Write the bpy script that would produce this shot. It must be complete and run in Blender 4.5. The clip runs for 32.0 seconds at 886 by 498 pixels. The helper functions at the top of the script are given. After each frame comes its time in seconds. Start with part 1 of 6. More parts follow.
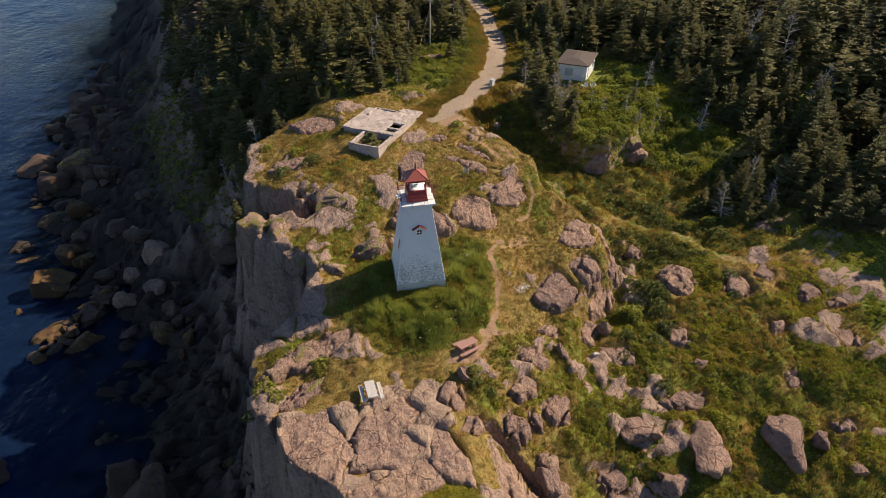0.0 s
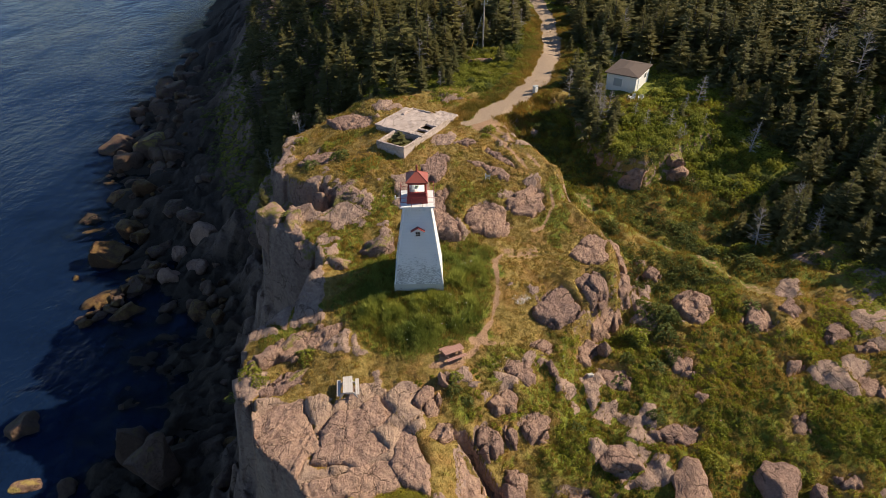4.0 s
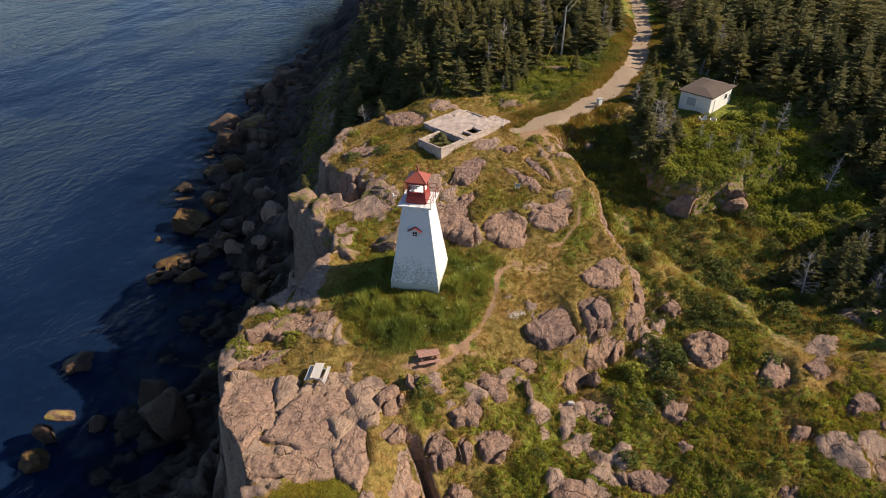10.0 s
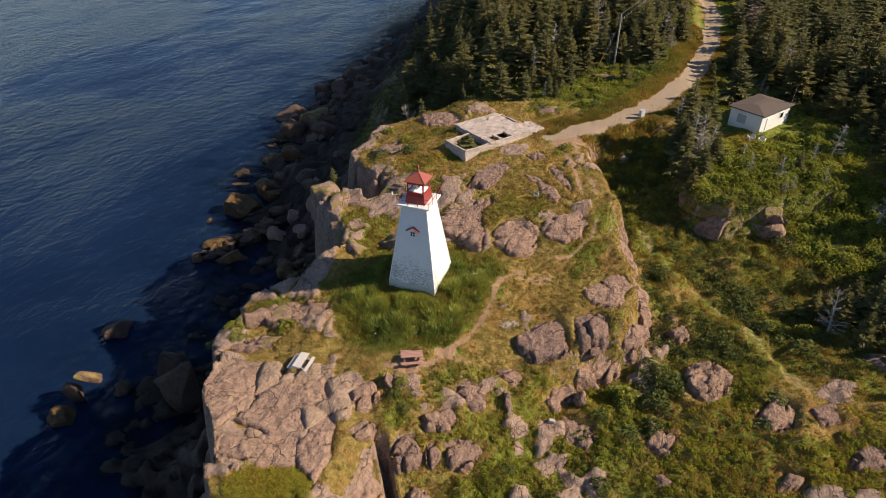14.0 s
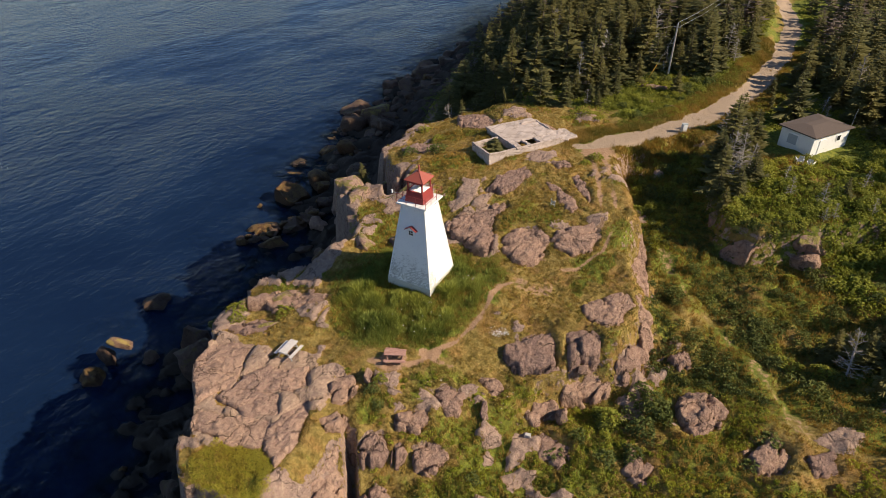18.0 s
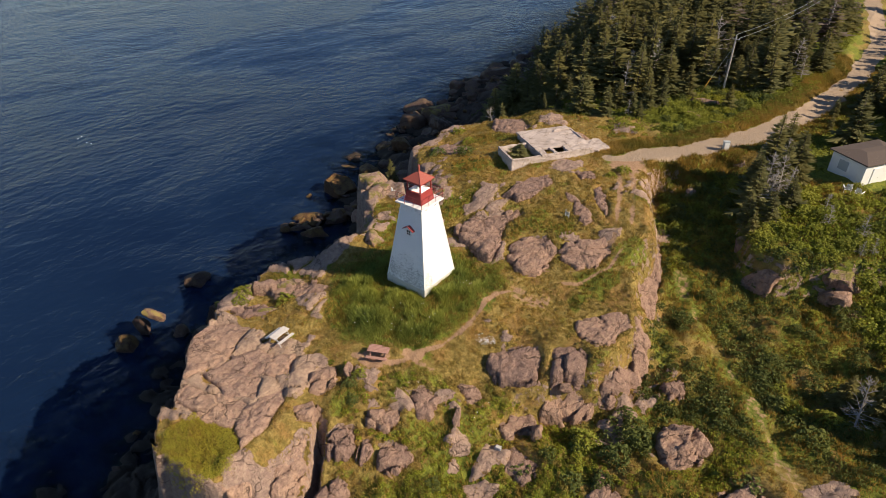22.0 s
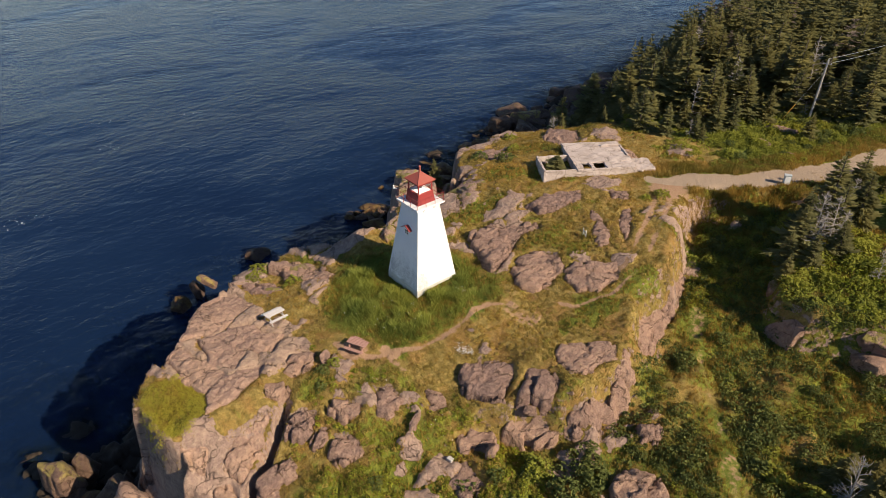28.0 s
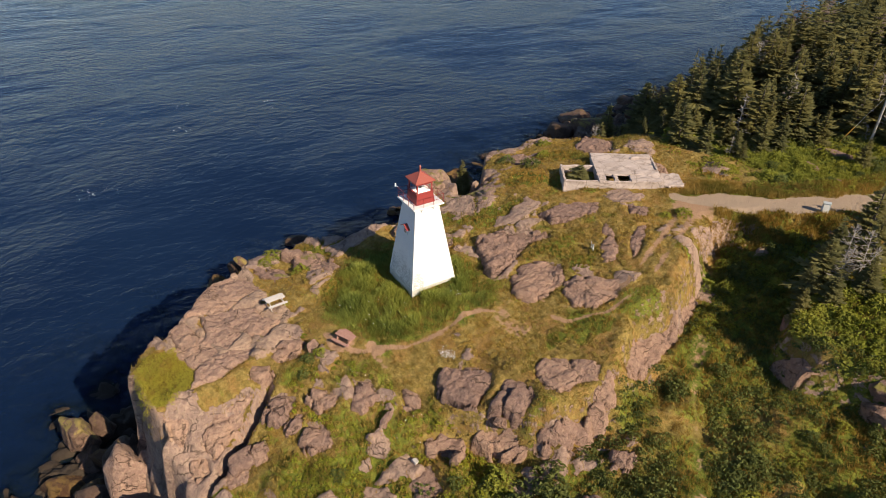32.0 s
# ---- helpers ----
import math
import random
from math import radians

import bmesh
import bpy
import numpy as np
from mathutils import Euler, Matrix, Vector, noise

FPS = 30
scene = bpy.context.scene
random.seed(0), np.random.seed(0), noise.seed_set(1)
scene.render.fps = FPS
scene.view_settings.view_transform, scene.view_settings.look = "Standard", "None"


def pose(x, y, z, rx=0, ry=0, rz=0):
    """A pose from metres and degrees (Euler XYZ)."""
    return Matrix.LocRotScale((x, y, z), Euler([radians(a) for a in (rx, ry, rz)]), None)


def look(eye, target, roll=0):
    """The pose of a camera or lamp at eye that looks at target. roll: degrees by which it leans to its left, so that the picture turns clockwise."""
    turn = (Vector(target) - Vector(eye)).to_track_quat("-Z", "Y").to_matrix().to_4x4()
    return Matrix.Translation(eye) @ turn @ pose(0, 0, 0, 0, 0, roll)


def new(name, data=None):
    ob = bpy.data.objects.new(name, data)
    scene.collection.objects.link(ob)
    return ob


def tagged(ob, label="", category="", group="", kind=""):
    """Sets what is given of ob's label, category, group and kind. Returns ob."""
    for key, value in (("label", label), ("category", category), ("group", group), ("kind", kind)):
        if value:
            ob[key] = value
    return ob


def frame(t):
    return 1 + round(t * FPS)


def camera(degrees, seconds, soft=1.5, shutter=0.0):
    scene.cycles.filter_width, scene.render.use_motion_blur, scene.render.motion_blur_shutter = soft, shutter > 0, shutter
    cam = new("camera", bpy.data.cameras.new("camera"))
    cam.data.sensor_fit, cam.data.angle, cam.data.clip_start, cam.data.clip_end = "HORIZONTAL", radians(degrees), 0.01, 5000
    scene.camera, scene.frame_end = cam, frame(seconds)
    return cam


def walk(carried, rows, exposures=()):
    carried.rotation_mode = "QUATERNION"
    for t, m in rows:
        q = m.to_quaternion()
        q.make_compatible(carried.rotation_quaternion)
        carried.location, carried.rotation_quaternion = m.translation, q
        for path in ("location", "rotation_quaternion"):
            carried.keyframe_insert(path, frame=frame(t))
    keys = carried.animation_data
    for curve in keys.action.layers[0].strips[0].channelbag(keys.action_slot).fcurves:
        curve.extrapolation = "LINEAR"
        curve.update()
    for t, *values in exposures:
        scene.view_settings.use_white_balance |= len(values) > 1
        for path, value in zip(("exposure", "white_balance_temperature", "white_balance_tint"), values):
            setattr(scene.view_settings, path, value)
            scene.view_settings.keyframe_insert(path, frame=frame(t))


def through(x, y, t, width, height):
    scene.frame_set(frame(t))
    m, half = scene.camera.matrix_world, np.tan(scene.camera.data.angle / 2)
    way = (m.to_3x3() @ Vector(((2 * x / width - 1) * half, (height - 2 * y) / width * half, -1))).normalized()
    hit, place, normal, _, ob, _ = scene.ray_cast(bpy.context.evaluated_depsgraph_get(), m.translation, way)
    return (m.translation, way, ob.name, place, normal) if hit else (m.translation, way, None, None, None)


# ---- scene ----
cam = camera(69.5, 32.0, soft=0.8)
ROWS = [
    (0.0, -6.320, -45.608, 33.500, 55.873, -0.212, -10.531),
    (0.5, -5.444, -45.719, 33.499, 55.892, -0.201, -9.430),
    (1.0, -4.565, -45.821, 33.490, 55.925, -0.186, -8.328),
    (1.5, -3.675, -45.905, 33.487, 55.949, -0.156, -7.218),
    (2.0, -2.810, -45.961, 33.474, 55.991, -0.155, -6.133),
    (2.5, -1.922, -46.012, 33.464, 56.007, -0.132, -5.049),
    (3.0, -1.034, -46.046, 33.456, 56.013, -0.121, -3.943),
    (3.5, -0.157, -46.055, 33.454, 56.049, -0.102, -2.817),
    (5.5, 3.468, -46.007, 33.508, 56.089, 0.008, 1.693),
    (6.0, 4.353, -45.934, 33.492, 56.122, 0.007, 2.779),
    (6.5, 5.245, -45.862, 33.472, 56.136, 0.022, 3.882),
    (7.0, 6.137, -45.790, 33.452, 56.151, 0.042, 4.996),
    (7.5, 6.989, -45.678, 33.413, 56.194, 0.042, 6.095),
    (8.0, 7.849, -45.538, 33.404, 56.222, 0.043, 7.185),
    (8.5, 8.714, -45.391, 33.372, 56.232, 0.051, 8.294),
    (9.0, 9.583, -45.232, 33.350, 56.267, 0.070, 9.393),
    (9.5, 10.437, -45.037, 33.330, 56.307, 0.070, 10.486),
    (10.0, 11.298, -44.831, 33.310, 56.322, 0.073, 11.579),
    (10.5, 12.153, -44.593, 33.271, 56.330, 0.078, 12.673),
    (11.0, 13.005, -44.352, 33.215, 56.393, 0.076, 13.770),
    (11.5, 13.833, -44.083, 33.212, 56.390, 0.077, 14.867),
    (12.0, 14.669, -43.800, 33.197, 56.412, 0.080, 15.965),
    (12.5, 15.495, -43.505, 33.178, 56.420, 0.081, 17.044),
    (13.0, 16.306, -43.198, 33.154, 56.451, 0.077, 18.135),
    (13.5, 17.110, -42.883, 33.139, 56.476, 0.077, 19.236),
    (14.0, 17.920, -42.545, 33.133, 56.486, 0.087, 20.326),
    (14.5, 18.719, -42.199, 33.129, 56.482, 0.086, 21.408),
    (16.5, 21.872, -40.688, 32.974, 56.608, 0.097, 25.764),
    (17.0, 22.637, -40.273, 32.958, 56.635, 0.088, 26.862),
    (17.5, 23.386, -39.850, 32.943, 56.668, 0.068, 27.954),
    (18.0, 24.122, -39.407, 32.940, 56.646, 0.086, 29.027),
    (18.5, 24.867, -38.950, 32.925, 56.667, 0.081, 30.126),
    (19.0, 25.597, -38.462, 32.913, 56.685, 0.063, 31.209),
    (19.5, 26.321, -37.969, 32.899, 56.696, 0.060, 32.309),
    (20.0, 27.040, -37.469, 32.888, 56.711, 0.060, 33.419),
    (20.5, 27.747, -36.956, 32.880, 56.722, 0.044, 34.502),
    (21.0, 28.464, -36.416, 32.862, 56.748, 0.061, 35.588),
    (21.5, 29.163, -35.857, 32.855, 56.758, 0.041, 36.694),
    (22.0, 29.842, -35.292, 32.832, 56.783, 0.042, 37.795),
    (22.5, 30.490, -34.721, 32.832, 56.793, 0.028, 38.878),
    (23.0, 31.137, -34.144, 32.831, 56.798, 0.015, 39.962),
    (23.5, 31.777, -33.563, 32.816, 56.808, 0.025, 41.051),
    (24.0, 32.401, -32.952, 32.799, 56.822, 0.010, 42.126),
    (24.5, 33.008, -32.334, 32.783, 56.841, 0.009, 43.217),
    (25.0, 33.604, -31.726, 32.767, 56.845, 0.006, 44.299),
    (25.5, 34.207, -31.103, 32.745, 56.864, 0.003, 45.381),
    (27.5, 36.407, -28.489, 32.712, 56.953, -0.033, 49.660),
    (28.0, 36.930, -27.815, 32.712, 56.955, -0.050, 50.734),
    (28.5, 37.456, -27.113, 32.708, 56.941, -0.063, 51.827),
    (29.0, 37.969, -26.396, 32.683, 56.963, -0.077, 52.920),
    (29.5, 38.438, -25.683, 32.679, 56.979, -0.084, 54.001),
    (30.0, 38.912, -24.957, 32.685, 56.969, -0.102, 55.084),
    (30.5, 39.357, -24.236, 32.688, 56.944, -0.131, 56.168),
    (31.0, 39.794, -23.496, 32.686, 56.953, -0.163, 57.243),
    (31.5, 40.212, -22.737, 32.694, 56.957, -0.175, 58.323),
    (32.0, 40.614, -21.988, 32.696, 56.935, -0.207, 59.407),
]
EXPOSURES = ()
walk(cam, [(t, pose(x, y, z, rx, ry, rz)) for t, x, y, z, rx, ry, rz in ROWS], EXPOSURES)

# ---- light ----
SUN_AZ, SUN_EL = 16.0, 35.0          # degrees north of east, degrees up
world = bpy.data.worlds.new("sky")
scene.world = world
world.use_nodes = True
wn = world.node_tree
sky = wn.nodes.new("ShaderNodeTexSky")
sky.sky_type, sky.sun_disc = "NISHITA", False
sky.sun_elevation, sky.sun_rotation = radians(SUN_EL), radians(90 - SUN_AZ)
sky.air_density, sky.dust_density, sky.ozone_density = 0.8, 0.05, 3.0
wn.links.new(sky.outputs[0], wn.nodes["Background"].inputs[0])
wn.nodes["Background"].inputs[1].default_value = 0.082
sun_data = bpy.data.lights.new("sun", "SUN")
sun_data.energy, sun_data.angle, sun_data.color = 5.0, radians(0.53), (1.0, 0.84, 0.63)
sun = new("sun", sun_data)
ca, sa, ce, se = math.cos(radians(SUN_AZ)), math.sin(radians(SUN_AZ)), math.cos(radians(SUN_EL)), math.sin(radians(SUN_EL))
sun.matrix_world = look((80 * ca * ce, 80 * sa * ce, 80 * se), (0, 0, 0))


scene.view_settings.exposure = 0.54


# ---- materials ----
class Nodes:
    """A short way to write node materials."""

    def __init__(self, name):
        self.mat = bpy.data.materials.new(name)
        self.mat.use_nodes = True
        self.tree = self.mat.node_tree
        self.bsdf = self.tree.nodes["Principled BSDF"]
        self.place = self.add("ShaderNodeNewGeometry").outputs["Position"]

    def add(self, kind, **props):
        n = self.tree.nodes.new(kind)
        for k, v in props.items():
            if k == "blend":
                n.blend_type = v
            elif k == "op":
                n.operation = v
            elif k == "data":
                n.data_type = v
            elif k == "feature":
                n.feature = v
            elif k == "attr":
                n.attribute_name = v
            elif k == "clamp":
                n.use_clamp = v
        return n

    def put(self, socket, value):
        if isinstance(value, bpy.types.NodeSocket):
            self.tree.links.new(value, socket)
        elif isinstance(value, (tuple, list)) and len(value) == 3 and len(socket.default_value) == 4:
            socket.default_value = (*value, 1)
        else:
            socket.default_value = value

    def noise(self, scale, detail=4.0, rough=0.55, at=None, stretch=None, distort=0.0):
        at = self.place if at is None else at
        if stretch:
            m = self.add("ShaderNodeVectorMath", op="MULTIPLY")
            self.put(m.inputs[0], at)
            m.inputs[1].default_value = stretch
            at = m.outputs[0]
        n = self.add("ShaderNodeTexNoise")
        self.put(n.inputs["Vector"], at)
        n.inputs["Scale"].default_value, n.inputs["Detail"].default_value = scale, detail
        n.inputs["Roughness"].default_value, n.inputs["Distortion"].default_value = rough, distort
        return n.outputs["Fac"]

    def cells(self, scale, feature="F1", at=None, out="Distance"):
        n = self.add("ShaderNodeTexVoronoi", feature=feature)
        self.put(n.inputs["Vector"], self.place if at is None else at)
        n.inputs["Scale"].default_value = scale
        return n.outputs[out]

    def ramp(self, value, a, b, lo=0.0, hi=1.0):
        n = self.add("ShaderNodeMapRange")
        n.interpolation_type = "SMOOTHSTEP"
        for i, v in enumerate((value, a, b, lo, hi)):
            self.put(n.inputs[i], v)
        return n.outputs[0]

    def math(self, op, a, b=0.0, clamp=False):
        n = self.add("ShaderNodeMath", op=op, clamp=clamp)
        self.put(n.inputs[0], a)
        self.put(n.inputs[1], b)
        return n.outputs[0]

    def mix(self, fac, a, b, blend="MIX"):
        n = self.add("ShaderNodeMix", data="RGBA", blend=blend)
        self.put(n.inputs[0], fac)
        self.put(n.inputs[6], a)
        self.put(n.inputs[7], b)
        return n.outputs[2]

    def attribute(self, name):
        return self.add("ShaderNodeAttribute", attr=name).outputs["Fac"]

    def random(self):
        return self.add("ShaderNodeObjectInfo").outputs["Random"]

    def island(self):
        return self.add("ShaderNodeNewGeometry").outputs["Random Per Island"]

    def bump(self, height, strength=0.5, distance=0.05):
        n = self.add("ShaderNodeBump")
        n.inputs["Strength"].default_value, n.inputs["Distance"].default_value = strength, distance
        self.put(n.inputs["Height"], height)
        return n.outputs[0]

    def done(self, colour=None, rough=None, normal=None, metal=None, spec=None):
        for name, v in (("Base Color", colour), ("Roughness", rough), ("Normal", normal), ("Metallic", metal), ("Specular IOR Level", spec)):
            if v is not None:
                self.put(self.bsdf.inputs[name], v)
        return self.mat


def rock_look(n, strata=0.35):
    """Weathered reddish-grey volcanic rock: its colour and its relief."""
    big, fine = n.noise(0.35, 5, 0.6, distort=0.6), n.noise(3.0, 8, 0.62)
    grain = n.noise(24, 4, 0.7)
    c = n.mix(n.ramp(big, 0.3, 0.7), (0.345, 0.245, 0.205), (0.240, 0.172, 0.160))
    c = n.mix(n.ramp(fine, 0.38, 0.75, 0, 0.8), c, (0.44, 0.335, 0.275))
    c = n.mix(n.ramp(grain, 0.45, 0.8, 0, 0.4), c, (0.43, 0.36, 0.31))
    # joints, thin and broken off here and there
    swirl = n.add("ShaderNodeTexNoise")
    swirl.inputs["Scale"].default_value, swirl.inputs["Detail"].default_value = 1.1, 6
    n.put(swirl.inputs["Vector"], n.place)
    bent = n.add("ShaderNodeVectorMath", op="MULTIPLY_ADD")
    n.put(bent.inputs[0], swirl.outputs["Color"])
    bent.inputs[1].default_value = (1.3, 1.3, 1.3)
    n.put(bent.inputs[2], n.place)
    skew = n.add("ShaderNodeVectorMath", op="MULTIPLY")
    n.put(skew.inputs[0], bent.outputs[0])
    skew.inputs[1].default_value = (1.35, 0.5, 1.1)
    coarse = n.math("MULTIPLY", n.ramp(n.cells(0.42, "DISTANCE_TO_EDGE", skew.outputs[0]), 0.0, 0.022, 1, 0), n.ramp(n.noise(0.5, 3), 0.42, 0.52))
    narrow = n.math("MULTIPLY", n.ramp(n.cells(1.1, "DISTANCE_TO_EDGE", skew.outputs[0]), 0.0, 0.025, 1, 0), n.ramp(n.noise(0.8, 4), 0.56, 0.62, 0, 0.5))
    cracks = n.math("MAXIMUM", coarse, narrow)
    c = n.mix(n.math("MULTIPLY", cracks, 0.65), c, (0.07, 0.05, 0.042))
    pits = n.ramp(n.noise(8.5, 5, 0.7), 0.34, 0.42, 1, 0)
    c = n.mix(n.math("MULTIPLY", pits, 0.4), c, (0.12, 0.088, 0.076))
    stain = n.ramp(n.noise(1.0, 5, 0.62, distort=0.8), 0.54, 0.66, 0, 0.55)
    c = n.mix(stain, c, (0.185, 0.135, 0.125))
    lichen = n.ramp(n.noise(5.5, 6, 0.7), 0.60, 0.72, 0, 0.4)
    c = n.mix(lichen, c, (0.44, 0.40, 0.33))
    ribs = n.noise(2.2, 5, 0.6, stretch=(2.2, 0.6, 1.5), distort=0.4)
    relief = n.math("ADD", fine, n.math("MULTIPLY", grain, 0.16))
    relief = n.math("ADD", relief, n.math("MULTIPLY", ribs, strata * 2.5))
    relief = n.math("SUBTRACT", relief, n.math("MULTIPLY", cracks, 0.6))
    relief = n.math("SUBTRACT", relief, n.math("MULTIPLY", pits, 0.25))
    return c, relief


def make_ground():
    n = Nodes("headland")
    rock, relief = rock_look(n)
    rock = n.mix(n.attribute("pale"), n.mix(1.0, rock, (1.05, 0.99, 0.90), "MULTIPLY"), n.mix(1.0, rock, (1.2, 1.13, 0.96), "MULTIPLY"))
    patch, tuft, fine = n.noise(0.55, 5, 0.6), n.noise(2.6, 6, 0.65), n.noise(14, 5, 0.7)
    dry = n.mix(n.ramp(tuft, 0.35, 0.7), (0.20, 0.147, 0.038), (0.41, 0.290, 0.092))
    dry = n.mix(n.ramp(patch, 0.47, 0.64, 0, 0.55), dry, (0.37, 0.190, 0.066))
    dry = n.mix(n.ramp(fine, 0.48, 0.66, 0, 0.75), dry, (0.095, 0.078, 0.024))
    green = n.mix(n.ramp(tuft, 0.35, 0.7), (0.108, 0.135, 0.017), (0.262, 0.265, 0.038))
    green = n.mix(n.ramp(fine, 0.46, 0.66, 0, 0.75), green, (0.040, 0.048, 0.012))
    g = n.attribute("green")
    g = n.ramp(n.math("ADD", g, n.math("MULTIPLY", n.math("SUBTRACT", tuft, 0.5), 1.3)), 0.32, 0.68)
    c = n.mix(g, dry, green)
    soil = n.mix(n.ramp(fine, 0.35, 0.7), (0.31, 0.185, 0.108), (0.43, 0.275, 0.175))
    p = n.attribute("path")
    p = n.ramp(n.math("ADD", p, n.math("MULTIPLY", n.math("SUBTRACT", tuft, 0.5), 0.9)), 0.4, 0.6)
    c = n.mix(p, c, soil)
    r = n.attribute("rock")
    r = n.ramp(n.math("ADD", r, n.math("MULTIPLY", n.math("SUBTRACT", n.noise(1.7, 7, 0.65), 0.5), 1.2)), 0.46, 0.56)
    # wet rock low down; above that, the cliffs' shade painted in as dark colour
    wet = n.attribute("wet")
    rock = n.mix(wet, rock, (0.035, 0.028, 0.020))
    c = n.mix(r, c, rock)
    gravel = n.mix(n.ramp(fine, 0.3, 0.75), (0.32, 0.235, 0.165), (0.44, 0.335, 0.245))
    c = n.mix(n.ramp(n.math("ADD", n.attribute("road"), n.math("MULTIPLY", n.math("SUBTRACT", tuft, 0.5), 0.35)), 0.42, 0.58), c, gravel)
    height = n.math("ADD", n.math("MULTIPLY", r, relief), n.math("MULTIPLY", n.math("SUBTRACT", 1.0, r), n.math("ADD", n.math("MULTIPLY", tuft, 0.8), n.math("MULTIPLY", fine, 0.5))))
    return n.done(c, 0.9, n.bump(height, 0.9, 0.22), spec=0.2)


def make_rock(name, tint, lichen=None, wet=0.0, strata=0.35, spread_from=0.42):
    n = Nodes(name)
    c, relief = rock_look(n, strata)
    c = n.mix(1.0, c, n.mix(n.random(), (tint[0] * 1.14, tint[1] * 1.05, tint[2] * 0.98), (tint[0] * 0.84, tint[1] * 0.78, tint[2] * 0.80)), "MULTIPLY")
    if lichen:
        up = n.add("ShaderNodeSeparateXYZ")
        n.put(up.inputs[0], n.add("ShaderNodeNewGeometry").outputs["Normal"])
        spread = n.math("MULTIPLY", n.ramp(n.noise(1.1, 5, 0.65), spread_from, spread_from + 0.14), n.ramp(up.outputs[2], 0.1, 0.6))
        c = n.mix(n.math("MULTIPLY", spread, 0.85), c, lichen)
    return n.done(c, 0.88 - wet, n.bump(relief, 1.0, 0.30), spec=0.25 + wet * 0.5)


def make_leaf(name, dark, light, dead=None, through=0.35):
    """Foliage: darker within, lighter at the tips; some light passes through a leaf."""
    n = Nodes(name)
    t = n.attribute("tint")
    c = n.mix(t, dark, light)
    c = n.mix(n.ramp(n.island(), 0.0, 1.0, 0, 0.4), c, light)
    c = n.mix(n.math("MULTIPLY", n.random(), 0.4), c, tuple(v * 0.6 for v in dark))
    c = n.mix(n.ramp(n.noise(0.16, 4, 0.6), 0.35, 0.7, 0, 0.45), c, (light[0] * 1.15, light[1] * 0.98, light[2] * 0.7))
    if dead:
        c = n.mix(n.ramp(n.attribute("dead"), 0.4, 0.6), c, dead)
    n.done(c, 0.7, spec=0.2)
    glow = n.add("ShaderNodeBsdfTranslucent")
    n.put(glow.inputs[0], c)
    m = n.add("ShaderNodeMixShader")
    m.inputs[0].default_value = through
    n.put(m.inputs[1], n.bsdf.outputs[0])
    n.put(m.inputs[2], glow.outputs[0])
    n.put(n.tree.nodes["Material Output"].inputs[0], m.outputs[0])
    return n.mat


def make_paint(name, base, worn, wear=0.5, rough=0.45, bump=0.3, rows=0.0):
    n = Nodes(name)
    big, fine = n.noise(0.9, 5, 0.6), n.noise(11, 6, 0.7, stretch=(1, 1, 0.5))
    c = n.mix(n.ramp(big, 0.3, 0.75, 0, 0.35), base, tuple(v * 0.86 for v in base))
    flakes = n.math("MULTIPLY", n.ramp(fine, 0.62 - 0.12 * wear, 0.66 - 0.1 * wear), n.ramp(big, 0.62 - 0.3 * wear, 0.8 - 0.3 * wear))
    c = n.mix(flakes, c, worn)
    h = n.math("SUBTRACT", fine, flakes)
    if rows:
        z = n.add("ShaderNodeSeparateXYZ")
        n.put(z.inputs[0], n.place)
        saw = n.math("FRACT", n.math("DIVIDE", z.outputs[2], rows))
        h = n.math("SUBTRACT", n.math("MULTIPLY", h, 0.4), n.math("MULTIPLY", saw, 0.9))
    return n.done(c, rough, n.bump(h, bump, 0.02), spec=0.4)


def make_tower():
    """White-painted shingles, flaked towards the foot of the weather side."""
    n = Nodes("white_shingles")
    pos = n.add("ShaderNodeSeparateXYZ")
    n.put(pos.inputs[0], n.place)
    z = pos.outputs[2]
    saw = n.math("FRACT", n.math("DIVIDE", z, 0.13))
    big, fine = n.noise(0.8, 6, 0.65), n.noise(7.0, 7, 0.72, stretch=(0.8, 0.8, 1.8))
    c = n.mix(n.ramp(big, 0.35, 0.75, 0, 0.4), (0.80, 0.80, 0.79), (0.68, 0.69, 0.70))
    low = n.math("ADD", n.ramp(z, 5.0, 0.3, -0.05, 0.14), n.ramp(z, 6.2, 7.4, 0, 0.06))
    weather = n.ramp(pos.outputs[1], -0.7, -1.1)
    worn = n.math("ADD", n.math("MULTIPLY", n.math("ADD", low, n.math("MULTIPLY", n.math("SUBTRACT", big, 0.5), 0.25)), n.math("ADD", 0.25, n.math("MULTIPLY", weather, 0.75))), fine)
    flakes = n.ramp(worn, 0.615, 0.66)
    c = n.mix(n.math("MULTIPLY", flakes, 0.8), c, n.mix(n.noise(18, 3), (0.16, 0.16, 0.16), (0.42, 0.42, 0.41)))
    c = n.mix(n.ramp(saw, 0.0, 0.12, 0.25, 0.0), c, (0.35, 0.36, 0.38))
    h = n.math("SUBTRACT", n.math("MULTIPLY", fine, 0.4), n.math("ADD", n.math("MULTIPLY", saw, 0.9), n.math("MULTIPLY", flakes, 0.4)))
    return n.done(c, 0.5, n.bump(h, 0.35, 0.02), spec=0.4)


